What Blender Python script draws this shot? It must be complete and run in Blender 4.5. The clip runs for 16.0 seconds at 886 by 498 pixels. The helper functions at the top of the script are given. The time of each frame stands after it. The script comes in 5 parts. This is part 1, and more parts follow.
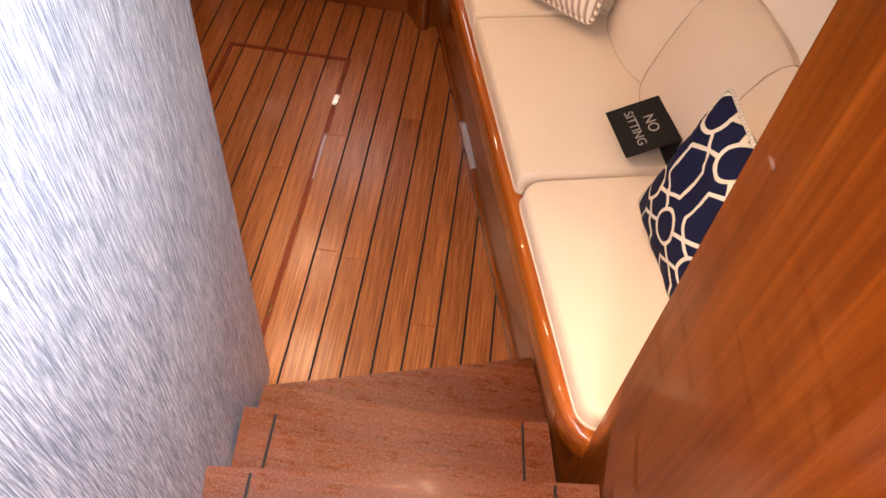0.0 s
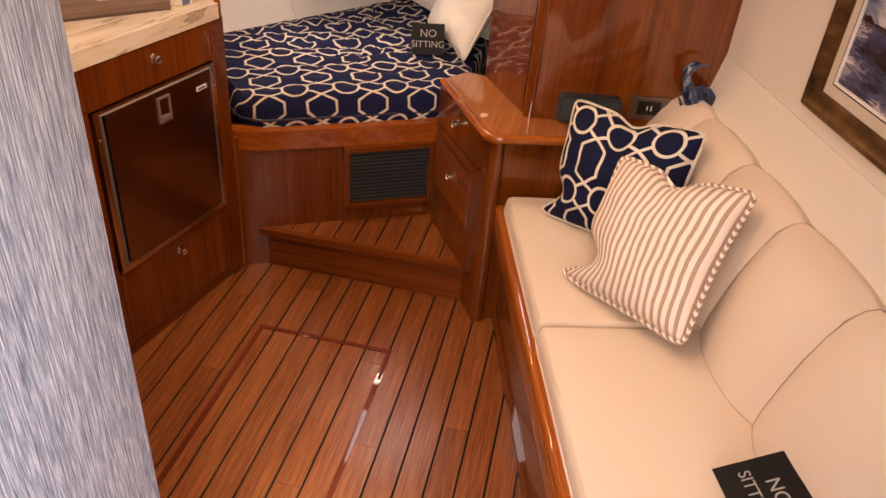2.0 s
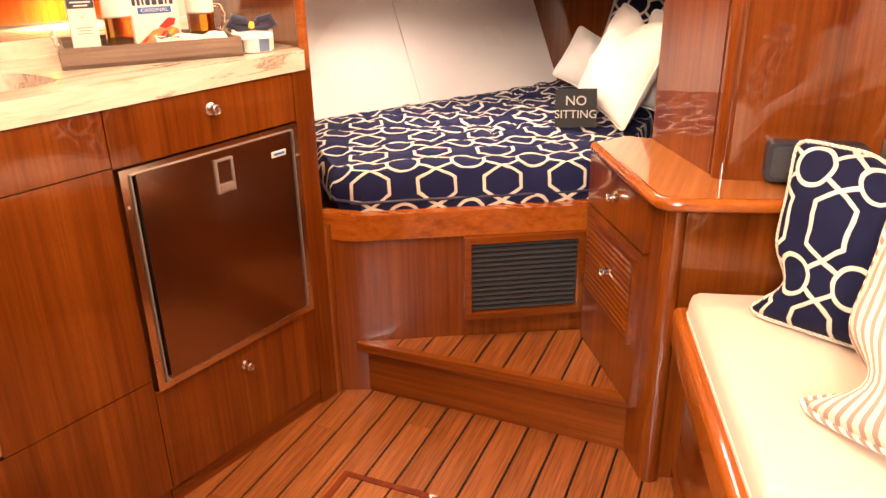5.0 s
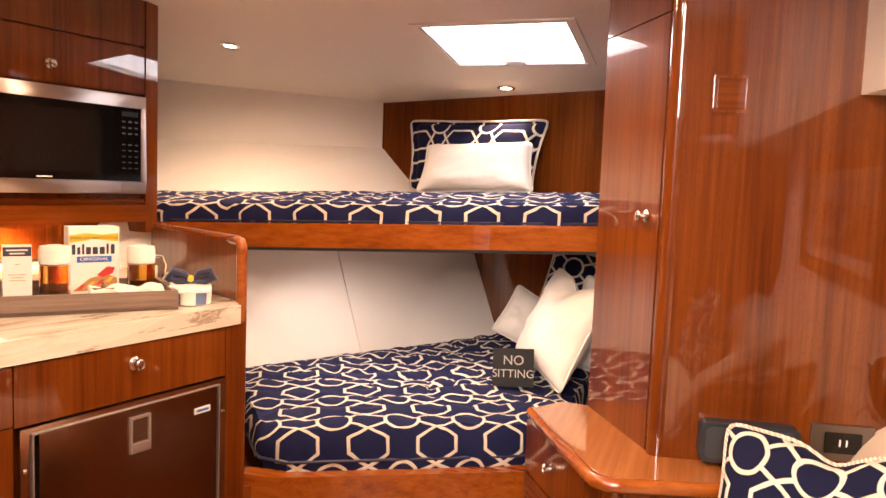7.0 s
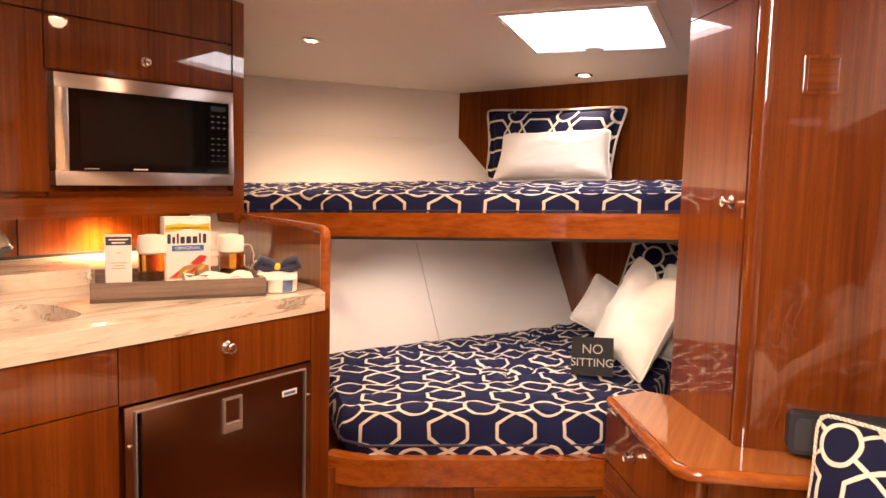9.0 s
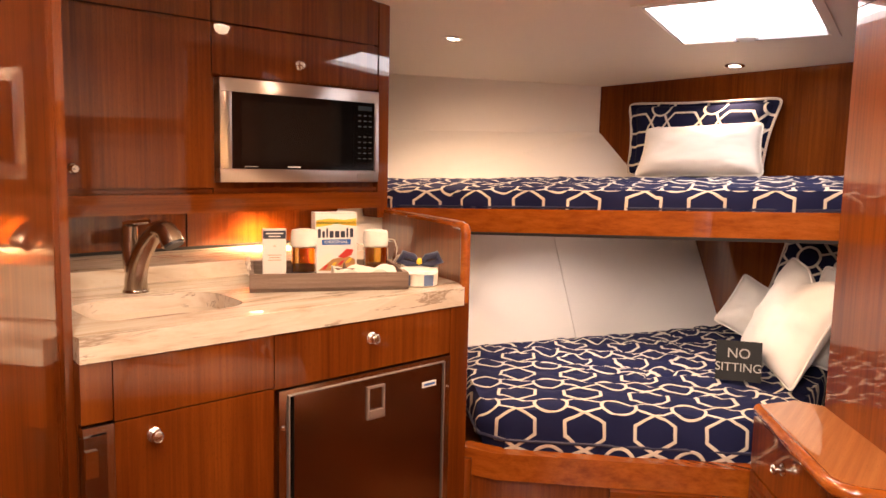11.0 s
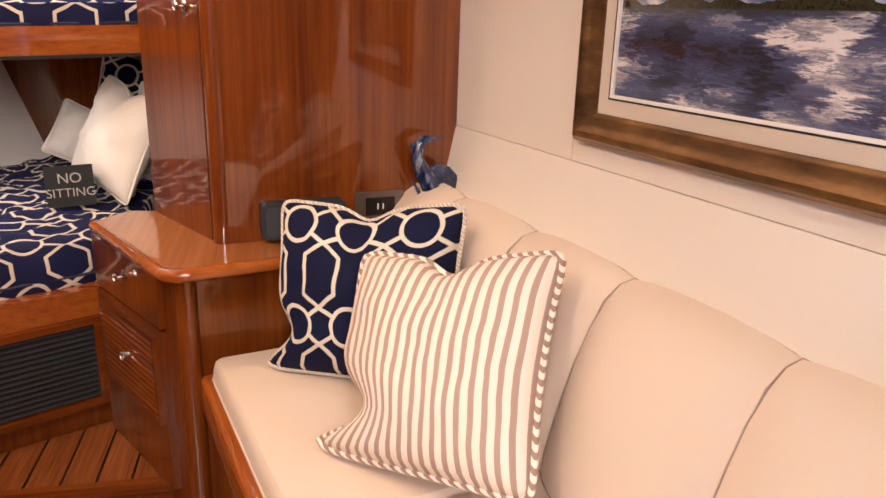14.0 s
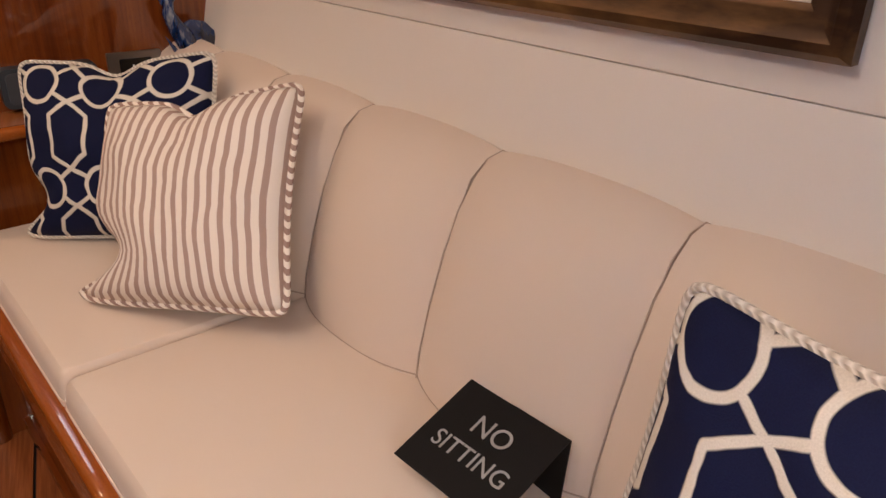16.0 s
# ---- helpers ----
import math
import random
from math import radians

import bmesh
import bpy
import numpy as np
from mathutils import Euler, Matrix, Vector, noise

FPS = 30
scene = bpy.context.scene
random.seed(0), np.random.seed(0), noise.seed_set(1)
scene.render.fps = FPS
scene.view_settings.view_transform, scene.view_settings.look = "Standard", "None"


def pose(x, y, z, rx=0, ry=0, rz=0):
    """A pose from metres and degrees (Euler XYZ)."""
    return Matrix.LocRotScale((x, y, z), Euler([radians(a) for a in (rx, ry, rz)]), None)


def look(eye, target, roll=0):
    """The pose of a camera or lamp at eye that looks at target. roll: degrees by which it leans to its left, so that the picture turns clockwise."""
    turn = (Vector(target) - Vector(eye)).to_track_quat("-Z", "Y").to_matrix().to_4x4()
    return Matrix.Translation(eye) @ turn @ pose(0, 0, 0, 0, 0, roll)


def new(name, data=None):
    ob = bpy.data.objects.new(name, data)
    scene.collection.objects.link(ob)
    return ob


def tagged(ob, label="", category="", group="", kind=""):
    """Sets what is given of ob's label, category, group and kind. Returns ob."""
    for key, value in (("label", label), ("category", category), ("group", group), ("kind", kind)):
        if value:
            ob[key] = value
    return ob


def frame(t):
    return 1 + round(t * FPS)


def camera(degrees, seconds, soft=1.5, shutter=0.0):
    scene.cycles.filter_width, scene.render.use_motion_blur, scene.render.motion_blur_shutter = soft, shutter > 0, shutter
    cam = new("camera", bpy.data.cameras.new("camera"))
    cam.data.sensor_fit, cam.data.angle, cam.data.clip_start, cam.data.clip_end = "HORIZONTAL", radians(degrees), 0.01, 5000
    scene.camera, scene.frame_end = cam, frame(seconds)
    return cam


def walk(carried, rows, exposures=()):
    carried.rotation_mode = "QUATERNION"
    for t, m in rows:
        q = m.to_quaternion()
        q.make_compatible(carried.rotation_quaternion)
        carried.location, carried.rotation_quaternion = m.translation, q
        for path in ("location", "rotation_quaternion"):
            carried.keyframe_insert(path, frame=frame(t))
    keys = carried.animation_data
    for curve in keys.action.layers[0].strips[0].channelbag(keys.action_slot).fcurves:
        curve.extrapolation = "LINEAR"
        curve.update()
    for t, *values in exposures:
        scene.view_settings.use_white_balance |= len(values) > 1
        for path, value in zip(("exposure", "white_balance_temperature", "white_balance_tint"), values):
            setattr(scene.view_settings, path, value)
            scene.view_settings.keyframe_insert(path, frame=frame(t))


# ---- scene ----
# camera and walk
cam = camera(61.17, 16.0, soft=1.5)
EXPOSURES = [(0.0, -0.28, 6700, 15), (1.0, -0.28, 6650, 16), (2.2, -0.04, 6900, 18), (3.2, 0.27, 7050, 18), (5.3, 1.32, 6900, 17), (5.7, 1.30, 6850, 17), (6.5, 1.08, 6750, 17), (7.0, 0.85, 6650, 17), (9.0, 0.70, 6650, 17), (12.0, 0.68, 6650, 17), (13.0, 0.52, 6550, 15), (13.5, 0.40, 6450, 13), (14.0, 0.24, 5950, 13), (14.5, -0.02, 5800, 13), (15.2, -0.18, 5720, 13), (16.0, -0.62, 5780, 12)]
PATH = [
    (0, 0.112, 1.329, 1.700, 37.86, -4.38, 6.84),
    (0.5, 0.116, 1.413, 1.722, 44.91, -4.29, 7.27),
    (1, 0.056, 1.484, 1.680, 52.42, -4.18, 8.89),
    (1.5, 0.030, 1.640, 1.598, 53.66, -4.64, 10.32),
    (2, 0.066, 1.726, 1.551, 56.62, -4.28, 11.93),
    (2.5, 0.035, 1.849, 1.517, 57.92, -4.17, 11.06),
    (3, 0.060, 1.948, 1.427, 58.54, -2.12, 13.82),
    (3.2, 0.044, 1.969, 1.416, 58.42, -1.72, 13.78),
    (3.9, 0.036, 2.093, 1.293, 60.04, 0.26, 17.61),
    (4.6, 0.016, 2.199, 1.176, 63.78, 1.09, 21.79),
    (5.3, 0.008, 2.250, 1.144, 69.52, 0.51, 23.59),
    (5.5, 0.013, 2.256, 1.145, 70.29, 0.06, 24.05),
    (6, 0.015, 2.262, 1.179, 76.21, -0.88, 23.28),
    (6.5, 0.022, 2.271, 1.198, 83.24, -1.28, 21.72),
    (7, 0.019, 2.281, 1.209, 85.05, -2.17, 19.49),
    (7.5, 0.023, 2.280, 1.203, 84.96, -2.09, 19.71),
    (8, 0.026, 2.277, 1.202, 84.87, -1.90, 20.71),
    (8.5, 0.022, 2.277, 1.201, 85.46, -1.57, 21.23),
    (9, 0.014, 2.262, 1.204, 84.17, -1.46, 25.09),
    (9.2, 0.006, 2.254, 1.198, 83.72, -1.36, 27.22),
    (9.7, -0.000, 2.240, 1.200, 82.89, -1.33, 31.61),
    (10.25, 0.003, 2.233, 1.207, 82.75, -1.39, 35.42),
    (10.8, 0.011, 2.237, 1.215, 83.18, -1.29, 36.19),
    (11.3, 0.018, 2.253, 1.218, 83.86, -0.83, 32.51),
    (11.5, 0.023, 2.257, 1.221, 84.33, -0.17, 30.28),
    (12, 0.027, 2.284, 1.217, 84.90, 0.17, 23.69),
    (12.5, 0.020, 2.298, 1.212, 83.45, 0.43, 13.31),
    (13, 0.041, 2.285, 1.193, 80.59, 0.20, 2.39),
    (13.5, 0.062, 2.262, 1.180, 75.34, -0.81, -5.62),
    (14, 0.085, 2.236, 1.167, 72.32, -1.64, -11.72),
    (14.5, 0.103, 2.210, 1.167, 71.61, -1.59, -15.29),
    (15, 0.117, 2.182, 1.153, 70.64, -1.28, -18.43),
    (15.5, 0.142, 2.147, 1.132, 68.11, -0.54, -21.13),
    (16, 0.180, 2.101, 1.103, 64.44, -1.01, -25.46),
]
walk(cam, [(t, pose(x, y, z, rx, ry, rz)) for t, x, y, z, rx, ry, rz in PATH], EXPOSURES)


# ---- world, sun and lamps ----
world = bpy.data.worlds.new("sky")
scene.world = world
world.use_nodes = True
wn = world.node_tree.nodes
sky_tex = wn.new("ShaderNodeTexSky")
sky_tex.sky_type = "NISHITA"
sky_tex.sun_disc = False
sky_tex.sun_elevation, sky_tex.sun_rotation = radians(50), radians(200)
world.node_tree.links.new(sky_tex.outputs[0], wn["Background"].inputs[0])
wn["Background"].inputs[1].default_value = 0.10


def lamp(name, kind, m, energy, color, **kw):
    data = bpy.data.lights.new(name, kind)
    data.energy, data.color = energy, color
    if kind == "AREA":
        data.shape = "RECTANGLE"
        data.size, data.size_y = kw["size"]
        data.spread = radians(kw.get("spread", 180))
    if kind == "SPOT":
        data.spot_size, data.spot_blend = radians(kw["cone"]), kw.get("blend", 0.6)
        data.shadow_soft_size = kw.get("soft", 0.03)
    if kind == "POINT":
        data.shadow_soft_size = kw.get("soft", 0.03)
    ob = new(name, data)
    ob.matrix_world = m
    return ob


WARM = (1.0, 0.70, 0.42)
CREAM = (1.0, 0.75, 0.52)
AMBER = (1.0, 0.67, 0.42)


def ceil_z(y):
    return 1.69 - 0.13 * (y - 4.1)


# the sky's light in the companionway opening over the stairs
lamp("companionway_daylight", "AREA", look((0.04, 1.42, 2.05), (-0.18, 1.62, 1.50)), 19, (0.93, 0.97, 1.0), size=(0.24, 0.40), spread=58)
# daylight from the saloon's windows, aft of and above the stairs
lamp("saloon_daylight", "AREA", look((0.17, -0.44, 2.25), (-0.20, 4.0, 1.2)), 44.0, (1.0, 0.86, 0.72), size=(0.50, 1.0), spread=150)
# warm fill spot without a fixture, added to brighten the stair-side panelling
lamp("stair_fill", "SPOT", look((-0.04, 1.10, 2.26), (0.44, 1.42, 1.20)), 300, WARM, cone=56, blend=0.9, soft=0.05)
DOWNLIGHTS = [(-1.52, 4.446, 0.85), (-0.71, 5.00, 0.4), (-0.58, 3.22, 1.35), (-0.66, 3.80, 1.1), (-0.55, 2.45, 2.9), (0.0, 2.85, 0.42), (0.10, 2.28, 0.95)]

# ---- materials ----


def math_node(nt, op, a, b=None, c=None):
    n = nt.nodes.new("ShaderNodeMath")
    n.operation = op
    for i, v in enumerate((a, b, c)):
        if v is None:
            continue
        if isinstance(v, (int, float)):
            n.inputs[i].default_value = v
        else:
            nt.links.new(v, n.inputs[i])
    return n.outputs[0]


def base_mat(name, color=(0.5, 0.5, 0.5), rough=0.5, metal=0.0, coat=0.0):
    m = bpy.data.materials.new(name)
    m.use_nodes = True
    p = m.node_tree.nodes["Principled BSDF"]
    p.inputs["Base Color"].default_value = (*color, 1)
    p.inputs["Roughness"].default_value = rough
    p.inputs["Metallic"].default_value = metal
    p.inputs["Coat Weight"].default_value = coat
    p.inputs["Coat Roughness"].default_value = 0.02
    p.inputs["Coat IOR"].default_value = 1.5
    return m, m.node_tree, p


def coords(nt, scale=(1, 1, 1), kind="Object", rot=(0, 0, 0)):
    tc = nt.nodes.new("ShaderNodeTexCoord")
    mp = nt.nodes.new("ShaderNodeMapping")
    mp.inputs["Scale"].default_value = scale
    mp.inputs["Rotation"].default_value = [radians(a) for a in rot]
    nt.links.new(tc.outputs[kind], mp.inputs[0])
    return mp.outputs[0]


def noise_tex(nt, vec, scale, detail=4, rough=0.6, distort=0.0):
    n = nt.nodes.new("ShaderNodeTexNoise")
    n.inputs["Scale"].default_value = scale
    n.inputs["Detail"].default_value = detail
    n.inputs["Roughness"].default_value = rough
    n.inputs["Distortion"].default_value = distort
    nt.links.new(vec, n.inputs["Vector"])
    return n.outputs["Fac"]


def ramp(nt, fac, stops):
    r = nt.nodes.new("ShaderNodeValToRGB")
    el = r.color_ramp.elements
    el[0].position, el[0].color = stops[0][0], (*stops[0][1], 1)
    el[1].position, el[1].color = stops[-1][0], (*stops[-1][1], 1)
    for pos, col in stops[1:-1]:
        e = el.new(pos)
        e.color = (*col, 1)
    nt.links.new(fac, r.inputs[0])
    return r.outputs[0]


def mix_col(nt, fac, a, b, mode="MIX"):
    m = nt.nodes.new("ShaderNodeMix")
    m.data_type, m.blend_type = "RGBA", mode
    for i, v in ((0, fac), (6, a), (7, b)):
        if isinstance(v, (int, float)):
            m.inputs[i].default_value = v
        elif isinstance(v, tuple):
            m.inputs[i].default_value = (*v, 1)
        else:
            nt.links.new(v, m.inputs[i])
    return m.outputs[2]


def bump(nt, p, height, strength=0.2, dist=0.002):
    b = nt.nodes.new("ShaderNodeBump")
    b.inputs["Strength"].default_value = strength
    b.inputs["Distance"].default_value = dist
    nt.links.new(height, b.inputs["Height"])
    nt.links.new(b.outputs[0], p.inputs["Normal"])


def wood(name, dark, mid, light, axis="z", coat=1.0, rough=0.35, fine=1.0, vary=0.0, contrast=1.0, figure=0.48):
    """Veneer or solid timber: long grain along the axis, broad figure and fine pores."""
    m, nt, p = base_mat(name, mid, rough, 0, coat)
    p.inputs["Specular IOR Level"].default_value = 0.1
    p.inputs["Coat IOR"].default_value = 1.62
    along = {"x": (0.03, 1, 1), "y": (1, 0.03, 1), "z": (1, 1, 0.03)}[axis]
    vec = coords(nt, along)
    broad = noise_tex(nt, vec, 13 * fine, 3, 0.55, 0.35)
    grain = noise_tex(nt, vec, 75 * fine, 4, 0.65)
    pores = noise_tex(nt, coords(nt, tuple(0.25 if a < 1 else 1 for a in along)), 420 * fine, 2, 0.5)
    f = math_node(nt, "ADD", math_node(nt, "MULTIPLY", broad, figure), math_node(nt, "MULTIPLY", grain, 1 - figure))
    if vary:
        oi = nt.nodes.new("ShaderNodeObjectInfo")
        f = math_node(nt, "ADD", f, math_node(nt, "MULTIPLY", math_node(nt, "SUBTRACT", oi.outputs["Random"], 0.5), vary))
    w = 0.17 / contrast
    col = ramp(nt, f, [(0.5 - w, dark), (0.5, mid), (0.5 + w, light)])
    col = mix_col(nt, math_node(nt, "MULTIPLY", math_node(nt, "GREATER_THAN", pores, 0.62), 0.28), col, dark)
    nt.links.new(col, p.inputs["Base Color"])
    bump(nt, p, grain, 0.05, 0.001)
    return m


TEAK = ((0.079, 0.0137, 0.0012), (0.150, 0.0330, 0.0029), (0.220, 0.056, 0.0060))
M_teak = wood("gloss_teak_vertical", *TEAK, axis="z")
M_teak_x = wood("gloss_teak_lengthwise", *TEAK, axis="x", rough=0.3)
M_teak_y = wood("gloss_teak_crosswise", *TEAK, axis="y", rough=0.3)
M_rail = wood("gloss_solid_teak", (0.18, 0.036, 0.0035), (0.30, 0.074, 0.008), (0.40, 0.115, 0.016), axis="x", rough=0.25)
M_plank = wood("teak_deck_plank", (0.100, 0.026, 0.006), (0.205, 0.060, 0.0145), (0.31, 0.103, 0.029), axis="y", coat=0.5, rough=0.38, fine=2.6, vary=0.10, contrast=0.85, figure=0.22)
M_plank.node_tree.nodes["Principled BSDF"].inputs["Coat Roughness"].default_value = 0.22
M_tread = wood("worn_teak_tread", (0.058, 0.012, 0.003), (0.095, 0.021, 0.005), (0.135, 0.034, 0.009), axis="x", coat=0.3, rough=0.45, fine=2.0)
M_tread.node_tree.nodes["Principled BSDF"].inputs["Coat Roughness"].default_value = 0.3
tt = M_tread.node_tree
tp = tt.nodes["Principled BSDF"]
wear = noise_tex(tt, coords(tt, (0.35, 1, 1)), 60, 6, 0.75)
tt.links.new(ramp(tt, wear, [(0.38, (0.55, 0.55, 0.55)), (0.62, (0.20, 0.20, 0.20))]), tp.inputs["Roughness"])
tp.inputs["Specular IOR Level"].default_value = 0.28
tt.links.new(ramp(tt, noise_tex(tt, coords(tt), 260, 3), [(0.45, (0.0, 0.0, 0.0)), (0.72, (0.9, 0.9, 0.9))]), tp.inputs["Coat Weight"])
M_driftwood = wood("grey_driftwood", (0.13, 0.09, 0.07), (0.24, 0.175, 0.14), (0.36, 0.28, 0.23), axis="x", coat=0.0, rough=0.8, fine=1.5)
M_caulk = base_mat("black_caulk", (0.012, 0.010, 0.009), 0.6)[0]
M_caulk.node_tree.nodes["Principled BSDF"].inputs["Specular IOR Level"].default_value = 0.1
M_dark = base_mat("dark_recess", (0.012, 0.010, 0.009), 0.8)[0]


def cloth(name, color, rough=0.85, weave=900, amount=0.12, mottled=0.08):
    m, nt, p = base_mat(name, color, rough)
    v = coords(nt)
    blotch = noise_tex(nt, v, 6, 3)
    weave_f = noise_tex(nt, v, weave, 2)
    col = mix_col(nt, math_node(nt, "MULTIPLY", blotch, mottled * 2), color, tuple(c * 0.78 for c in color))
    col = mix_col(nt, math_node(nt, "MULTIPLY", weave_f, amount), col, tuple(c * 0.6 for c in color))
    nt.links.new(col, p.inputs["Base Color"])
    p.inputs["Sheen Weight"].default_value = 0.15
    bump(nt, p, weave_f, 0.12, 0.001)
    return m


M_liner = cloth("cream_vinyl_headliner", (0.80, 0.73, 0.64), 0.6, 350, 0.08, 0.04)
M_hull = cloth("white_hull_liner", (0.87, 0.84, 0.79), 0.55, 260, 0.08, 0.05)
M_seat = cloth("cream_upholstery", (0.70, 0.57, 0.45), 0.7, 1100, 0.10, 0.05)
# seam colour darkened to carry the shade of the settee's grooves and crease
M_seam_shade = base_mat("taupe_seam_shade", (0.42, 0.32, 0.245), 0.8)[0]
M_white = cloth("white_linen", (0.84, 0.80, 0.73), 0.9, 480, 0.18, 0.06)


def cord_mat():
    m, nt, p = base_mat("twisted_cream_cord", (0.7, 0.63, 0.53), 0.9)
    w = nt.nodes.new("ShaderNodeTexWave")
    w.wave_type, w.bands_direction = "BANDS", "DIAGONAL"
    w.inputs["Scale"].default_value = 75
    nt.links.new(coords(nt), w.inputs["Vector"])
    nt.links.new(mix_col(nt, w.outputs["Fac"], (0.52, 0.45, 0.36), (0.76, 0.69, 0.59)), p.inputs["Base Color"])
    bump(nt, p, w.outputs["Fac"], 0.8, 0.002)
    return m


M_cord = cord_mat()


def trellis(nt, vec, P=0.125, Q=0.20, w=0.036, h1=0.038, h2=0.064, r=0.0365, half=0.0042):
    """Mask of a woven lattice: tall hexagons and rings joined by crossing bars."""
    sp = nt.nodes.new("ShaderNodeSeparateXYZ")
    nt.links.new(vec, sp.inputs[0])
    M = lambda op, a, b=None, c=None: math_node(nt, op, a, b, c)
    fold = lambda s, per: M("ABSOLUTE", M("SUBTRACT", M("FLOORED_MODULO", M("ADD", s, per / 2), per), per / 2))
    x, y = fold(sp.outputs[0], P), fold(sp.outputs[1], Q)

    def seg(ax, ay, bx, by):
        dx, dy = bx - ax, by - ay
        px, py = M("SUBTRACT", x, ax), M("SUBTRACT", y, ay)
        dot = M("ADD", M("MULTIPLY", px, dx / (dx * dx + dy * dy)), M("MULTIPLY", py, dy / (dx * dx + dy * dy)))
        k = M("MINIMUM", M("MAXIMUM", dot, 0.0), 1.0)
        ex, ey = M("SUBTRACT", px, M("MULTIPLY", k, dx)), M("SUBTRACT", py, M("MULTIPLY", k, dy))
        return M("SQRT", M("ADD", M("MULTIPLY", ex, ex), M("MULTIPLY", ey, ey)))

    cx, cy = P / 2, Q / 2
    ll = math.hypot(cx, cy - h2)
    ex, ey = cx - r * cx / ll, cy - r * (cy - h2) / ll
    qx, qy = M("SUBTRACT", x, cx), M("SUBTRACT", y, cy)
    ring = M("ABSOLUTE", M("SUBTRACT", M("SQRT", M("ADD", M("MULTIPLY", qx, qx), M("MULTIPLY", qy, qy))), r))
    d = M("MINIMUM", ring, M("MINIMUM", seg(w, 0, w, h1), M("MINIMUM", seg(w, h1, 0, h2), seg(0, h2, ex, ey))))
    return M("SUBTRACT", 1.0, M("MINIMUM", M("MAXIMUM", M("DIVIDE", M("SUBTRACT", d, half * 0.8), half * 0.4), 0.0), 1.0))


def navy_trellis(name, dye=1.0, drape=0.006, folds=22, **kw):
    m, nt, p = base_mat(name, (0.02, 0.025, 0.07), 0.85)
    vec = coords(nt, kind="UV")
    wob = nt.nodes.new("ShaderNodeTexNoise")
    wob.inputs["Scale"].default_value = folds
    nt.links.new(vec, wob.inputs["Vector"])
    sc = nt.nodes.new("ShaderNodeVectorMath")
    sc.operation = "MULTIPLY_ADD"
    nt.links.new(wob.outputs["Color"], sc.inputs[0])
    sc.inputs[1].default_value = (drape, drape, 0)
    nt.links.new(vec, sc.inputs[2])
    mask = trellis(nt, sc.outputs[0], **kw)
    fine = noise_tex(nt, vec, 700, 2)
    navy = mix_col(nt, fine, (0.004 * dye, 0.0052 * dye, 0.022 * dye), (0.010 * dye, 0.013 * dye, 0.046 * dye))
    cream = mix_col(nt, fine, (0.55, 0.49, 0.40), (0.82, 0.76, 0.66))
    nt.links.new(mix_col(nt, mask, navy, cream), p.inputs["Base Color"])
    p.inputs["Specular IOR Level"].default_value = 0.15
    bump(nt, p, math_node(nt, "ADD", math_node(nt, "MULTIPLY", mask, 1.0), math_node(nt, "MULTIPLY", fine, 0.3)), 0.6, 0.002)
    return m


M_navy = navy_trellis("navy_trellis_cushion")
M_navy_bed = navy_trellis("navy_trellis_bedding", 1.7, 0.013, 9, P=0.168, Q=0.172, w=0.047, h1=0.021, h2=0.054, r=0.040, half=0.0042)


def stripe_mat():
    m, nt, p = base_mat("taupe_striped_cotton", (0.7, 0.6, 0.5), 0.9)
    vec = coords(nt, kind="UV")
    sp = nt.nodes.new("ShaderNodeSeparateXYZ")
    nt.links.new(vec, sp.inputs[0])
    k = math_node(nt, "FLOORED_MODULO", sp.outputs[0], 0.0195)
    f = math_node(nt, "LESS_THAN", k, 0.0086)
    fine = noise_tex(nt, vec, 900, 2)
    a = mix_col(nt, fine, (0.72, 0.62, 0.52), (0.86, 0.78, 0.68))
    b = mix_col(nt, fine, (0.36, 0.24, 0.19), (0.45, 0.32, 0.26))
    nt.links.new(mix_col(nt, f, a, b), p.inputs["Base Color"])
    bump(nt, p, fine, 0.15, 0.001)
    return m


M_stripe = stripe_mat()


def piping_mat():
    m, nt, p = base_mat("candy_striped_piping", (0.7, 0.6, 0.5), 0.9)
    w = nt.nodes.new("ShaderNodeTexWave")
    w.wave_type, w.bands_direction = "BANDS", "DIAGONAL"
    w.inputs["Scale"].default_value = 34
    nt.links.new(coords(nt), w.inputs["Vector"])
    f = math_node(nt, "GREATER_THAN", w.outputs["Fac"], 0.5)
    nt.links.new(mix_col(nt, f, (0.82, 0.74, 0.64), (0.32, 0.21, 0.165)), p.inputs["Base Color"])
    return m


M_piping = piping_mat()


def grasscloth():
    m, nt, p = base_mat("silver_blue_grasscloth", (0.30, 0.34, 0.42), 0.35, 0.55)
    fibre = noise_tex(nt, coords(nt, (1, 1, 0.045)), 560, 4, 0.7)
    broad = noise_tex(nt, coords(nt, (1, 1, 0.3)), 14, 3)
    f = math_node(nt, "ADD", math_node(nt, "MULTIPLY", fibre, 0.88), math_node(nt, "MULTIPLY", broad, 0.12))
    nt.links.new(ramp(nt, f, [(0.38, (0.15, 0.19, 0.29)), (0.5, (0.42, 0.48, 0.60)), (0.61, (0.88, 0.92, 1.0))]), p.inputs["Base Color"])
    nt.links.new(ramp(nt, fibre, [(0.35, (0.5, 0.5, 0.5)), (0.65, (0.28, 0.28, 0.28))]), p.inputs["Roughness"])
    bump(nt, p, fibre, 0.7, 0.002)
    return m


M_grass = grasscloth()


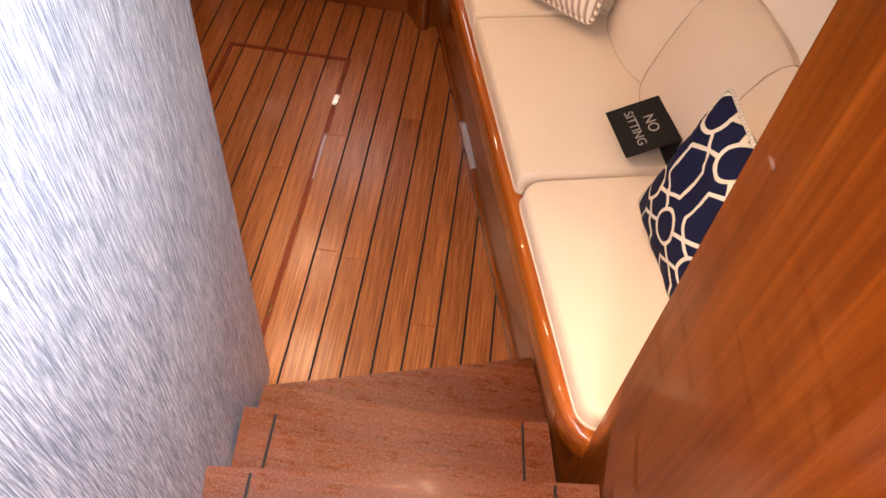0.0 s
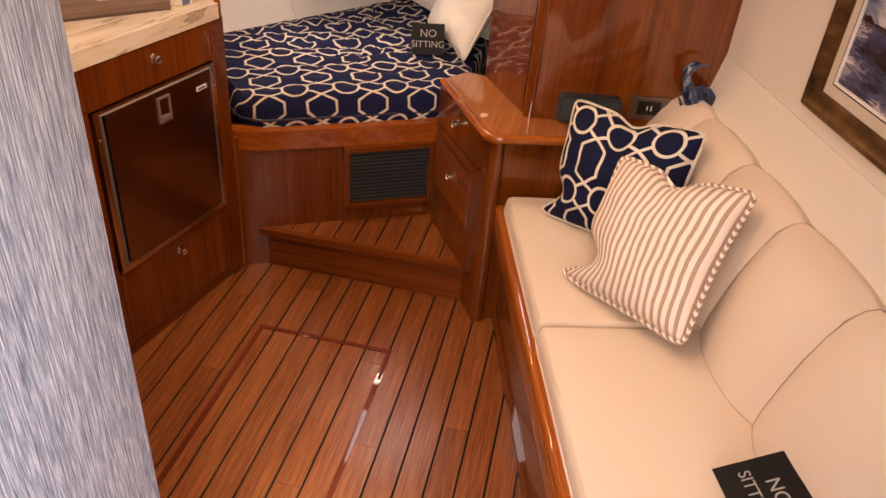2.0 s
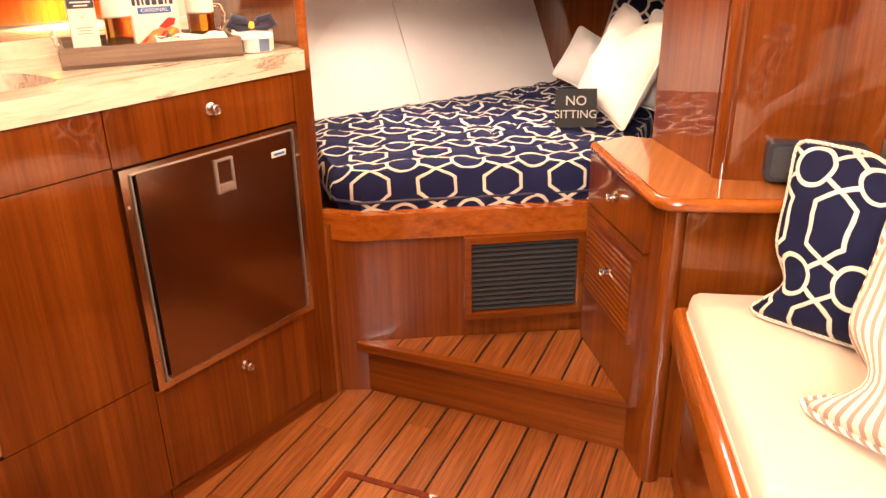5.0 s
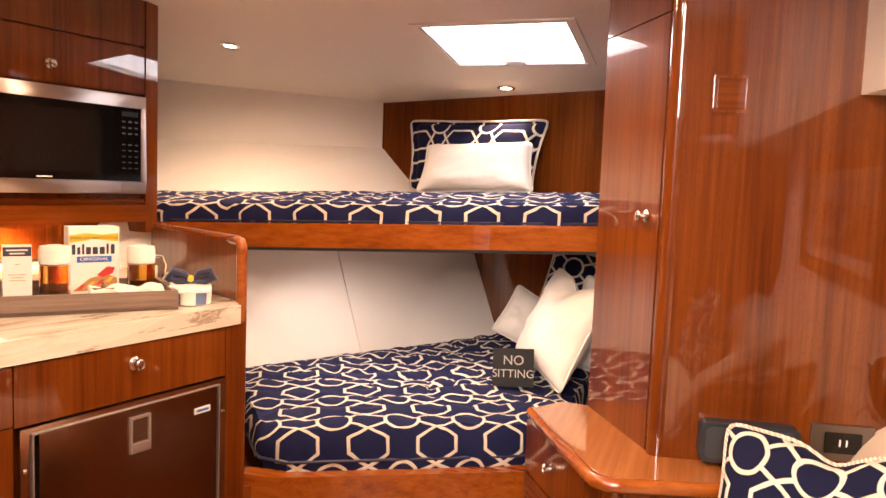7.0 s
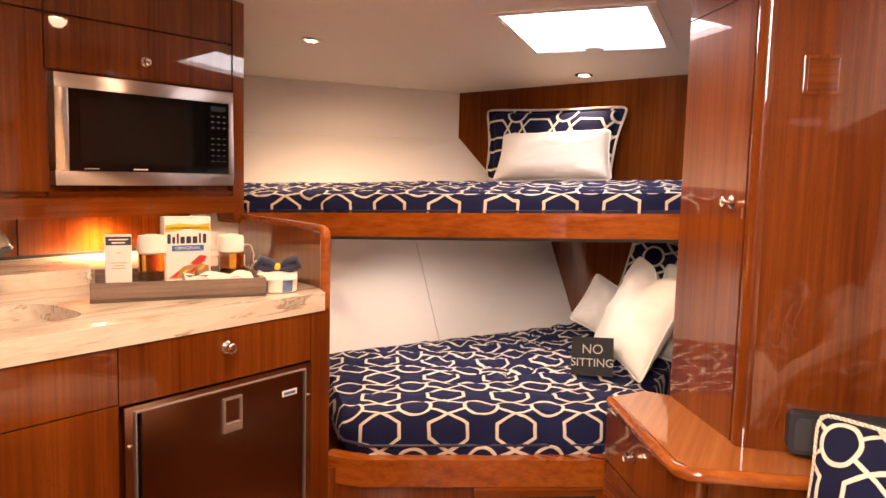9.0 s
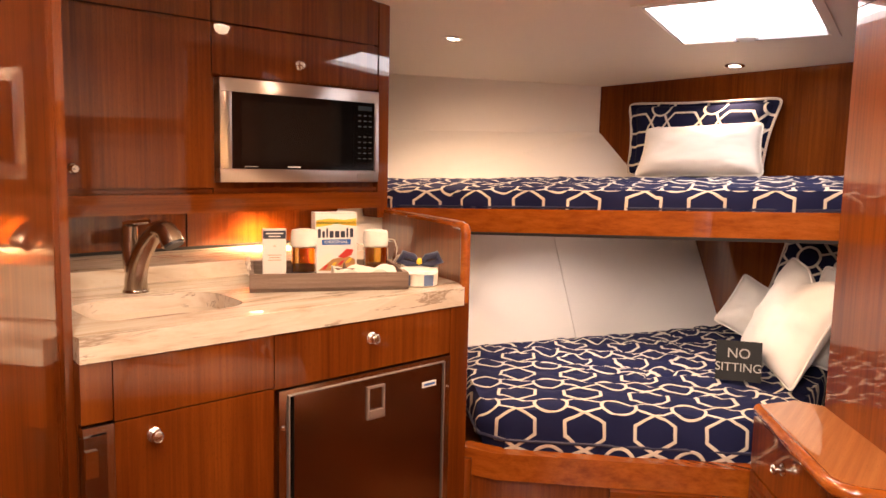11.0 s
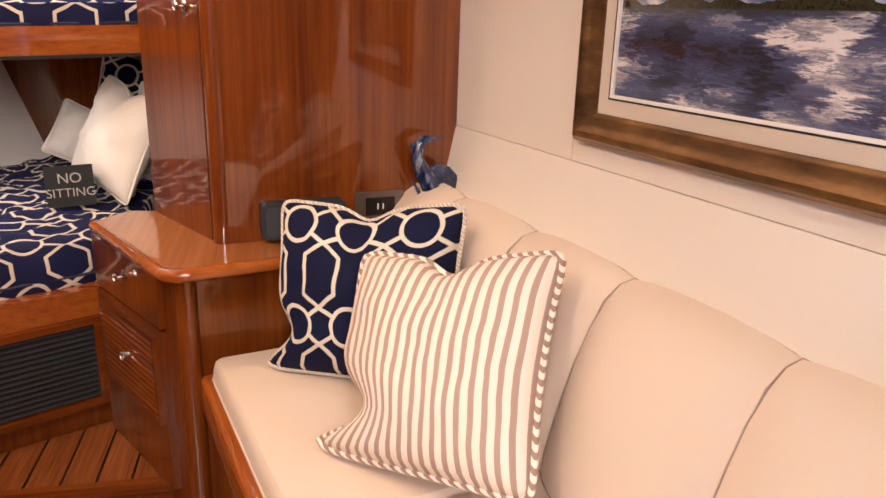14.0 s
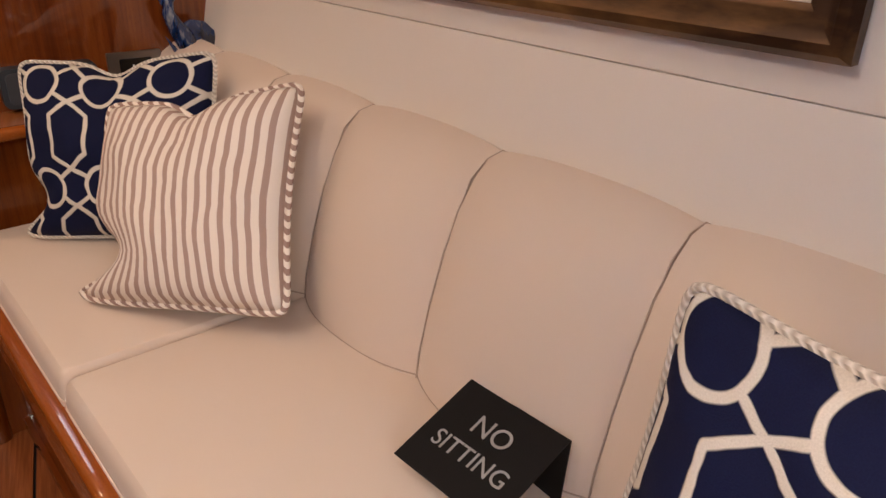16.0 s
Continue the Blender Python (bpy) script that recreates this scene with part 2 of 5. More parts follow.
def stone():
    m, nt, p = base_mat("veined_cream_worktop", (0.7, 0.62, 0.5), 0.12, 0, 0.4)
    f = noise_tex(nt, coords(nt, (0.16, 1, 1), rot=(0, 0, 8)), 22, 6, 0.65, 1.0)
    vein = noise_tex(nt, coords(nt, (0.07, 1, 0.6), rot=(0, 0, 6)), 46, 5, 0.7, 0.6)
    speck = noise_tex(nt, coords(nt, (0.2, 1, 1)), 260, 3, 0.6)
    col = ramp(nt, f, [(0.30, (0.52, 0.39, 0.27)), (0.42, (0.72, 0.62, 0.49)), (0.58, (0.82, 0.75, 0.64)), (0.72, (0.70, 0.56, 0.40))])
    col = mix_col(nt, ramp(nt, vein, [(0.56, (0, 0, 0)), (0.605, (0.85, 0.85, 0.85)), (0.64, (0.2, 0.2, 0.2)), (0.68, (0.8, 0.8, 0.8))]), col, (0.26, 0.19, 0.135))
    nt.links.new(mix_col(nt, math_node(nt, "MULTIPLY", speck, 0.16), col, (0.45, 0.36, 0.27)), p.inputs["Base Color"])
    return m


M_stone = stone()


def steel(name, color=(0.62, 0.60, 0.58), rough=0.28, axis=(1, 1, 0.02)):
    m, nt, p = base_mat(name, color, rough, 1.0)
    f = noise_tex(nt, coords(nt, axis), 500, 2)
    nt.links.new(ramp(nt, f, [(0.3, (rough * 0.97,) * 3), (0.7, (rough * 1.03,) * 3)]), p.inputs["Roughness"])
    nt.links.new(ramp(nt, f, [(0.3, tuple(c * 0.985 for c in color)), (0.7, color)]), p.inputs["Base Color"])
    return m


M_steel = base_mat("polished_steel", (0.74, 0.71, 0.68), 0.16, 1.0)[0]
M_fridge = steel("brushed_steel_door", (0.37, 0.295, 0.27), 0.17, (0.02, 1, 1))
M_brushed = base_mat("brushed_steel", (0.60, 0.55, 0.51), 0.30, 1.0)[0]
M_brushed.node_tree.nodes["Principled BSDF"].inputs["Anisotropic"].default_value = 0.9
M_brushed.node_tree.nodes["Principled BSDF"].inputs["Anisotropic Rotation"].default_value = 0.25
M_bright = base_mat("bright_aluminium", (0.56, 0.51, 0.47), 0.30, 0.75)[0]
M_chrome = base_mat("polished_chrome", (0.82, 0.80, 0.78), 0.06, 1.0)[0]
M_nickel = base_mat("satin_nickel", (0.58, 0.53, 0.47), 0.28, 1.0)[0]
M_faucet = base_mat("brushed_faucet_nickel", (0.46, 0.39, 0.32), 0.22, 1.0)[0]
M_knob = base_mat("worn_chrome_knob", (0.66, 0.62, 0.57), 0.20, 1.0)[0]
M_brass = base_mat("polished_brass", (0.72, 0.52, 0.26), 0.24, 1.0)[0]
M_black_glass = base_mat("black_oven_glass", (0.005, 0.005, 0.0055), 0.08, 0, 0.0)[0]
M_black = base_mat("black_card", (0.006, 0.0055, 0.0055), 0.5)[0]
M_black.node_tree.nodes["Principled BSDF"].inputs["Specular IOR Level"].default_value = 0.2
M_text = base_mat("pale_print", (0.36, 0.35, 0.33), 0.6)[0]
M_grille = base_mat("black_grille", (0.040, 0.043, 0.050), 0.45)[0]
M_speaker = base_mat("charcoal_plastic", (0.022, 0.026, 0.032), 0.45)[0]
M_paper = base_mat("white_paper", (0.80, 0.78, 0.74), 0.7)[0]
M_yellow = base_mat("yellow_print", (0.80, 0.52, 0.04), 0.5)[0]
M_bluep = base_mat("blue_print", (0.03, 0.13, 0.45), 0.5)[0]
M_redp = base_mat("red_print", (0.55, 0.04, 0.03), 0.5)[0]
M_tan = base_mat("tan_print", (0.46, 0.25, 0.10), 0.6)[0]
M_greyp = base_mat("grey_print", (0.28, 0.27, 0.27), 0.6)[0]
M_ink = base_mat("navy_ink", (0.03, 0.035, 0.06), 0.5)[0]
M_navyr = cloth("navy_ribbon", (0.012, 0.016, 0.055), 0.6, 500)
M_foam = cloth("beer_foam", (0.85, 0.82, 0.74), 0.9, 300, 0.1)


def glass(name, color=(1, 1, 1), rough=0.0, ior=1.45):
    m, nt, p = base_mat(name, color, rough)
    p.inputs["Transmission Weight"].default_value = 1.0
    p.inputs["IOR"].default_value = ior
    return m


M_glass = glass("clear_glass")
M_beer = glass("amber_beer", (0.95, 0.50, 0.07), 0.0, 1.33)


def glow(name, color, strength):
    m, nt, p = base_mat(name, (0.8, 0.8, 0.8), 0.4)
    p.inputs["Emission Color"].default_value = (*color, 1)
    p.inputs["Emission Strength"].default_value = strength
    return m


M_hatch_glow = glow("daylit_acrylic", (1.0, 0.96, 0.97), 6.0)
M_bulb = glow("warm_lamp_lens", (1.0, 0.86, 0.62), 12.0)

# ---- mesh helpers ----


def thing(name, label, category, m=None, group="", kind=""):
    ob = new(name)
    ob.empty_display_size = 0.05
    if m is not None:
        ob.matrix_world = m
    return tagged(ob, label, category, group, kind)


def finish(bm, bevel=0.0, seg=2, smooth=True):
    if bevel > 0:
        bmesh.ops.bevel(bm, geom=[e for e in bm.edges if e.is_manifold and e.calc_face_angle(0) > 0.5], offset=bevel, segments=seg, profile=0.5, affect="EDGES", clamp_overlap=True)
    bmesh.ops.recalc_face_normals(bm, faces=bm.faces)
    if smooth:
        for f in bm.faces:
            f.smooth = True
        for e in bm.edges:
            if e.is_manifold and e.calc_face_angle(0) > 0.6:
                e.smooth = False
    return bm


def part(name, bm, material, parent=None, label="", kind=""):
    me = bpy.data.meshes.new(name)
    bm.to_mesh(me)
    bm.free()
    me.materials.append(material)
    ob = new(name, me)
    if parent is not None:
        ob.parent = parent
    return tagged(ob, label=label, kind=kind)


def prism(pts, z0, z1, bm=None):
    """An upright prism over a plan outline; z1 may be a function of (x, y)."""
    bm = bm or bmesh.new()
    top = z1 if callable(z1) else (lambda x, y: z1)
    low = z0 if callable(z0) else (lambda x, y: z0)
    a = [bm.verts.new((x, y, low(x, y))) for x, y in pts]
    b = [bm.verts.new((x, y, top(x, y))) for x, y in pts]
    bm.faces.new(a[::-1])
    bm.faces.new(b)
    n = len(pts)
    for i in range(n):
        bm.faces.new((a[i], a[(i + 1) % n], b[(i + 1) % n], b[i]))
    return bm


def box(x0, x1, y0, y1, z0, z1, bm=None):
    return prism([(x0, y0), (x1, y0), (x1, y1), (x0, y1)], z0, z1, bm)


def wall_strip(a, b, z0, z1, thick, bm=None):
    """A wall between two plan points, its thickness to the left of the way from a to b."""
    dx, dy = b[0] - a[0], b[1] - a[1]
    ll = math.hypot(dx, dy)
    nx, ny = -dy / ll * thick, dx / ll * thick
    return prism([a, b, (b[0] + nx, b[1] + ny), (a[0] + nx, a[1] + ny)], z0, z1, bm)


def tube(points, radius, sides=10, closed=False, bm=None):
    bm = bm or bmesh.new()
    pts = [Vector(p) for p in points]
    n = len(pts)
    rings, up = [], None
    for i, p in enumerate(pts):
        a = pts[i - 1] if (closed or i) else p
        b = pts[(i + 1) % n] if (closed or i < n - 1) else p
        t = (b - a).normalized()
        if up is None:
            up = t.orthogonal().normalized()
        up = (up - t * up.dot(t)).normalized()
        s = t.cross(up)
        rr = radius(i / max(1, n - 1)) if callable(radius) else radius
        rings.append([bm.verts.new(p + (up * math.cos(k) + s * math.sin(k)) * rr) for k in [2 * math.pi * j / sides for j in range(sides)]])
    for i in range(n if closed else n - 1):
        r0, r1 = rings[i], rings[(i + 1) % n]
        for j in range(sides):
            bm.faces.new((r0[j], r0[(j + 1) % sides], r1[(j + 1) % sides], r1[j]))
    if not closed:
        bm.faces.new(rings[0][::-1])
        bm.faces.new(rings[-1])
    return bm


def lathe(profile, sides=24, bm=None, m=None):
    """Turned body round the z axis from (radius, height) pairs."""
    bm = bm or bmesh.new()
    m = m or Matrix()
    rings = [[bm.verts.new(m @ Vector((r * math.cos(k), r * math.sin(k), z))) for k in [2 * math.pi * j / sides for j in range(sides)]] for r, z in profile]
    for a, b in zip(rings, rings[1:]):
        for j in range(sides):
            bm.faces.new((a[j], a[(j + 1) % sides], b[(j + 1) % sides], b[j]))
    bm.faces.new(rings[0][::-1])
    bm.faces.new(rings[-1])
    return bm


def letters(name, text, size, material, parent, m):
    cu = bpy.data.curves.new(name, "FONT")
    cu.body, cu.size, cu.align_x, cu.align_y, cu.extrude = text, size, "CENTER", "CENTER", 0.0003
    tmp = bpy.data.objects.new(name, cu)
    scene.collection.objects.link(tmp)
    me = bpy.data.meshes.new_from_object(tmp.evaluated_get(bpy.context.evaluated_depsgraph_get()))
    bpy.data.objects.remove(tmp)
    me.materials.append(material)
    ob = new(name, me)
    ob.parent = parent
    ob.matrix_local = m
    return ob


def knob(parent, m, label="round chrome push knob"):
    """A push-button locker knob: rose, neck and domed button, facing +y of m."""
    turn = m @ pose(0, 0, 0, -90)
    k = part("knob", finish(lathe([(0.012, 0), (0.013, 0.003), (0.010, 0.006), (0.006, 0.008), (0.006, 0.014), (0.0105, 0.016), (0.0105, 0.021), (0.0085, 0.0235), (0.008, 0.0215), (0.002, 0.0220)], 20)), M_knob, parent, label)
    k.matrix_local = turn
    return k

# ---- structure ----
PILC, PILB, WCOR = (-0.053, 3.783), (-0.224, 4.073), (0.462, 3.876)

floor = tagged(part("floor", finish(prism([(-2.4, 0.0), (1.6, 0.0), (1.6, 6.2), (-2.4, 6.2)], -0.08, -0.006), 0), M_caulk), "teak planked cabin sole with black caulked seams", "floor", kind="structure")


def bulk_y(x):
    return 5.12 - 0.2 * (x + 0.74)


# hull liner beside the berths: lower flared panel, then flare and upright panel over the upper berth
def sheet(name, low, high, thick, mat, label, category="wall"):
    """A panel with thickness between a lower and an upper edge, each of two points."""
    bm = bmesh.new()
    c = [Vector(low[0]), Vector(low[1]), Vector(high[1]), Vector(high[0])]
    n = (c[1] - c[0]).cross(c[3] - c[0]).normalized() * thick
    a = [bm.verts.new(p) for p in c]
    b = [bm.verts.new(p + n) for p in c]
    bm.faces.new(a[::-1])
    bm.faces.new(b)
    for i in range(4):
        bm.faces.new((a[i], a[(i + 1) % 4], b[(i + 1) % 4], b[i]))
    return tagged(part(name, finish(bm), mat), label, category, kind="structure")


sheet("wall_port_low_fwd", ((-1.075, 4.63, 0.50), (-0.60, 5.28, 0.50)), ((-1.25, 4.63, 1.10), (-0.86, 5.28, 1.10)), 0.03, M_hull, "white vinyl hull liner flaring out beside the lower berth")
sheet("wall_port_low_aft", ((-1.46, 4.02, 0.50), (-1.078, 4.626, 0.50)), ((-1.70, 4.02, 1.10), (-1.253, 4.626, 1.10)), 0.03, M_hull, "white vinyl hull liner panel beside the lower berth")
sheet("wall_port_flare", ((-2.05, 4.55, 1.05), (-1.01, 5.20, 1.05)), ((-2.26, 4.81, 1.335), (-1.29, 5.27, 1.335)), 0.03, M_hull, "cream vinyl liner flaring out over the upper berth")
sheet("wall_port_up", ((-2.26, 4.81, 1.337), (-1.27, 5.285, 1.337)), ((-2.26, 4.81, 1.72), (-1.27, 5.285, 1.72)), 0.03, M_hull, "upright cream vinyl liner over the upper berth")
tagged(part("bulkhead_fwd", finish(wall_strip((-2.4, bulk_y(-2.4)), (0.7, bulk_y(0.7)), 0.0, 1.75, 0.03)), M_teak), "gloss teak bulkhead at the head of the berths", "wall", kind="structure")

# settee side: upright wall over a knuckle, sloped liner below it, soffit of the side deck above
WD = (0.267, -0.963)


def wpt(s, off=0.0):
    """A plan point on the settee's wall, s metres aft of the bulkhead's corner, off metres outboard."""
    return (WCOR[0] + WD[0] * s + 0.963 * off, WCOR[1] + WD[1] * s + 0.267 * off)


def wall_panel(name, s0, s1, z0, z1, o0, o1, label):
    bm = bmesh.new()
    ring = [(o0, z0), (o1, z1), (o1 + 0.03, z1), (o0 + 0.03, z0)]
    a = [bm.verts.new((*wpt(s0, o), z)) for o, z in ring]
    b = [bm.verts.new((*wpt(s1, o), z)) for o, z in ring]
    bm.faces.new(a[::-1])
    bm.faces.new(b)
    for i in range(4):
        bm.faces.new((a[i], a[(i + 1) % 4], b[(i + 1) % 4], b[i]))
    return tagged(part(name, finish(bm, 0.002, 1), M_liner), label, "wall", kind="structure")


wall_panel("wall_starboard_low", -0.10, 2.5, 0.30, 0.9215, -0.13, 0.0, "cream vinyl liner sloping down behind the settee")
wall_panel("wall_starboard_up_fwd", -0.10, 0.4265, 0.923, 1.44, 0.0015, 0.0015, "cream vinyl wall panel beside the framed picture")
wall_panel("wall_starboard_up_aft", 0.428, 2.5, 0.923, 1.44, 0.0015, 0.0015, "cream vinyl wall panel behind the framed picture")
sof = bmesh.new()
prism([wpt(-0.10, -0.195), wpt(2.5, -0.195), wpt(2.5, 0.08), wpt(-0.10, 0.08)], 1.40, 2.05, sof)
tagged(part("soffit", finish(sof, 0.025, 4), M_liner), "cream upholstered soffit under the side deck", "ceiling", kind="structure")

# bulkhead at the settee's forward end and the locker pillar that it closes
tagged(part("bulkhead_settee", finish(prism([(PILC[0] + 0.012, PILC[1] + 0.002), WCOR, (WCOR[0] + 0.2, WCOR[1] + 0.03), (0.7, 4.7), (-0.05, 4.5), (PILB[0] + 0.03, PILB[1] + 0.03)], 0.0, 1.80)), M_teak), "gloss teak bulkhead at the end of the settee", "wall", kind="structure")

# ceiling with the hatch's opening, falling towards the bow
HX0, HX1, HY0, HY1 = -0.800, -0.367, 4.33, 4.71
cb = bmesh.new()
cz = lambda x, y: ceil_z(y)
czt = lambda x, y: ceil_z(y) + 0.05
for x0, x1, y0, y1 in ((-2.6, HX0, 2.2, 5.6), (HX1, 1.4, 2.2, 5.6), (HX0, HX1, 2.2, HY0), (HX0, HX1, HY1, 5.6)):
    prism([(x0, y0), (x1, y0), (x1, y1), (x0, y1)], cz, czt, cb)
bmesh.ops.remove_doubles(cb, verts=cb.verts, dist=0.0005)
tagged(part("ceiling", finish(cb), M_liner), "cream vinyl headliner over the cabin", "ceiling", kind="structure")
aft = bmesh.new()
box(-2.6, 1.4, -0.6, -0.55, 0, 2.9, aft)
tagged(part("wall_aft", finish(aft), M_liner), "plain wall behind the stairs", "wall", kind="structure")
tagged(part("ceiling_aft_port", finish(box(-2.6, -0.34, -0.6, 2.2, 1.94, 1.99)), M_liner), "plain headliner over the closed space", "ceiling", kind="structure")
tagged(part("ceiling_aft_starboard", finish(box(0.46, 1.4, -0.6, 2.2, 1.94, 1.99)), M_liner), "plain headliner beside the stairs", "ceiling", kind="structure")

# partition clad in grasscloth beside the stairs, and the plain wall that closes the space behind it
tagged(part("wall_partition", finish(prism([(-0.300, 2.20), (-0.09, 1.0), (-0.09, -0.5), (-0.19, -0.5), (-0.19, 1.0), (-0.36, 2.20)], 0.0, 2.6), 0.006, 2), M_grass), "partition clad in silver-blue grasscloth beside the stairs", "wall", kind="structure")
tagged(part("wall_head", finish(wall_strip((-1.17, 2.86), (-0.362, 2.20), 0.0, 1.95, -0.04)), M_teak), "plain gloss teak wall of the closed head", "wall", kind="structure")
tagged(part("wall_galley_end", finish(prism([(-1.166, 2.872), (-1.176, 2.825), (-2.2, 3.04), (-2.19, 3.09)], 0.0, 1.90), 0.006, 2), M_teak), "gloss teak partition at the end of the galley", "wall", kind="structure")
tagged(part("wall_port_outer", finish(box(-2.65, -2.6, -0.6, 5.8, 0, 2.0)), M_liner), "plain outer hull", "wall", kind="structure")
tagged(part("wall_starboard_outer", finish(box(1.38, 1.43, -0.6, 5.8, 0, 2.9)), M_liner), "plain outer hull", "wall", kind="structure")

# wooden partition at the settee's aft end, beside the stairs
tagged(part("wall_stair_side", finish(prism([(0.405, 1.925), (0.43, 1.945), (1.3, 2.2), (1.3, 0.4), (0.52, -0.5), (0.44, -0.5)], 0.0, 2.3), 0.008, 2), M_teak), "gloss teak panelling beside the stairs", "wall", kind="structure")

# hatch in the ceiling
sk = thing("window_skylight", "square deck hatch with white daylit acrylic lens", "skylight", kind="structure")
fr = bmesh.new()
zc = lambda x, y: ceil_z(y) - 0.005
zt = lambda x, y: ceil_z(y) + 0.006
t = 0.022
for x0, x1, y0, y1 in ((HX0 - t, HX1 + t, HY0 - t, HY0), (HX0 - t, HX1 + t, HY1, HY1 + t), (HX0 - t, HX0, HY0, HY1), (HX1, HX1 + t, HY0, HY1)):
    prism([(x0, y0), (x1, y0), (x1, y1), (x0, y1)], zc, zt, fr)
part("window_frame", finish(fr), M_liner, sk, "cream moulded trim")
part("pane", finish(prism([(HX0, HY0), (HX1, HY0), (HX1, HY1), (HX0, HY1)], lambda x, y: ceil_z(y) + 0.020, lambda x, y: ceil_z(y) + 0.028)), M_hatch_glow, sk, "translucent acrylic lens lit by daylight")
jb = bmesh.new()
for x0, x1, y0, y1 in ((HX0 + 0.002, HX0 + 0.008, HY0 + 0.002, HY1 - 0.002), (HX1 - 0.008, HX1 - 0.002, HY0 + 0.002, HY1 - 0.002), (HX0 + 0.008, HX1 - 0.008, HY0 + 0.002, HY0 + 0.008), (HX0 + 0.008, HX1 - 0.008, HY1 - 0.008, HY1 - 0.002)):
    prism([(x0, y0), (x1, y0), (x1, y1), (x0, y1)], lambda x, y: ceil_z(y) - 0.003, lambda x, y: ceil_z(y) + 0.0195, jb)
part("jamb", finish(jb), M_paper, sk, "white moulded jamb")
part("latch", finish(lathe([(0.034, 0), (0.034, 0.006), (0.02, 0.014)], 20, m=pose(-0.60, HY1 - 0.012, ceil_z(HY1) + 0.006, 180)), 0), M_paper, sk, "white turn latch")
part("shade_bar", finish(box(HX0 + 0.16, HX1 - 0.01, HY1 - 0.012, HY1 - 0.002, ceil_z(HY1) - 0.006, ceil_z(HY1) + 0.010)), M_greyp, sk, "grey shade bar")

for x, y, share in DOWNLIGHTS:
    d = thing("downlight", "round recessed ceiling downlight with chrome trim", "ceiling light", pose(x, y, ceil_z(y), math.degrees(math.atan(-0.13))), "ceiling downlights")
    part("trim_ring", finish(lathe([(0.033, -0.001), (0.034, -0.004), (0.024, -0.007), (0.021, -0.003)], 24)), M_chrome, d)
    part("lens", finish(lathe([(0.021, -0.0035), (0.015, -0.0045), (0.004, -0.005)], 20)), M_bulb, d, "glowing warm lens")
    lamp("downlight_lamp", "SPOT", look((x, y, ceil_z(y) - 0.012), (x, y, 0)), 19.0 * share, CREAM if y < 3.0 else AMBER, cone=95 if y > 4.9 else 168, blend=0.7, soft=0.03 if y > 3.0 else 0.045)

# ---- stairs ----


def step(pts, z, inset, group="companionway steps"):
    """One closed wooden step: riser block, tread with a nosing, and dark inlaid seams near its ends."""
    st = thing("stair_step", "worn teak companionway step with dark inlaid seams", "step", None, group)
    cx = sum(p[0] for p in pts) / 4
    cy = sum(p[1] for p in pts) / 4
    part("riser", finish(prism([(cx + (x - cx) * 0.985, cy + (y - cy) * 0.93 - 0.006) for x, y in pts], 0.0, z - 0.034)), M_teak, st)
    part("tread", finish(prism(pts, z - 0.034, z), 0.006, 3), M_tread, st)
    if inset:
        (ax, ay), (bx, by), (dx, dy), (ex, ey) = pts
        for k in inset:
            p0 = (ax + (bx - ax) * k, ay + (by - ay) * k)
            p1 = (ex + (dx - ex) * k, ey + (dy - ey) * k)
            part("inlay", finish(wall_strip(p0, p1, z - 0.004, z + 0.0012, 0.005)), M_caulk, st, "dark caulk inlay")
    return st


step([(0.375, 2.08), (0.330, 2.243), (-0.262, 2.075), (-0.255, 1.86)], 0.17, ())
step([(0.372, 1.80), (0.343, 1.990), (-0.240, 1.932), (-0.225, 1.72)], 0.36, ())
step([(0.405, 1.60), (0.395, 1.802), (-0.220, 1.741), (-0.190, 1.53)], 0.55, ())
for a, b, z in (((-0.180, 1.926), (-0.176, 1.78), 0.36), ((0.290, 1.982), (0.306, 1.80), 0.36), ((-0.152, 1.739), (-0.142, 1.56), 0.55), ((0.322, 1.790), (0.335, 1.60), 0.55)):
    st = [o for o in scene.objects if o.name.startswith("stair_step")][1 if z < 0.5 else 2]
    part("inlay", finish(wall_strip(a, b, z - 0.004, z + 0.0012, 0.005)), M_caulk, st, "dark caulk inlay")
step([(0.42, 1.32), (0.410, 1.56), (-0.185, 1.52), (-0.150, 1.30)], 0.74, ())
step([(0.43, -0.4), (0.420, 1.24), (-0.130, 1.22), (-0.08, -0.4)], 0.93, ())

# ---- galley ----
GAL = pose(-0.954, 3.733, 0, 0, 0, -102)


def front_panel(name, x0, x1, z0, z1, parent, mat=None, y=0.0, label="", thick=0.018):
    return part(name, finish(box(x0, x1, y - thick, y, z0, z1), 0.0013, 2), mat or M_teak, parent, label)


def rounded_rect(x0, x1, z0, z1, r, n=5):
    pts = []
    for cx, cz_, a0 in ((x1 - r, z1 - r, 0), (x0 + r, z1 - r, 90), (x0 + r, z0 + r, 180), (x1 - r, z0 + r, 270)):
        pts += [(cx + r * math.cos(radians(a0 + 90 * i / n)), cz_ + r * math.sin(radians(a0 + 90 * i / n))) for i in range(n + 1)]
    return pts


def plate(outline, y0, y1, bm=None):
    """A plate in the x-z plane between two depths."""
    bm = bm or bmesh.new()
    a = [bm.verts.new((x, y0, z)) for x, z in outline]
    b = [bm.verts.new((x, y1, z)) for x, z in outline]
    bm.faces.new(a)
    bm.faces.new(b[::-1])
    n = len(outline)
    for i in range(n):
        bm.faces.new((a[i], b[i], b[(i + 1) % n], a[(i + 1) % n]))
    return bm


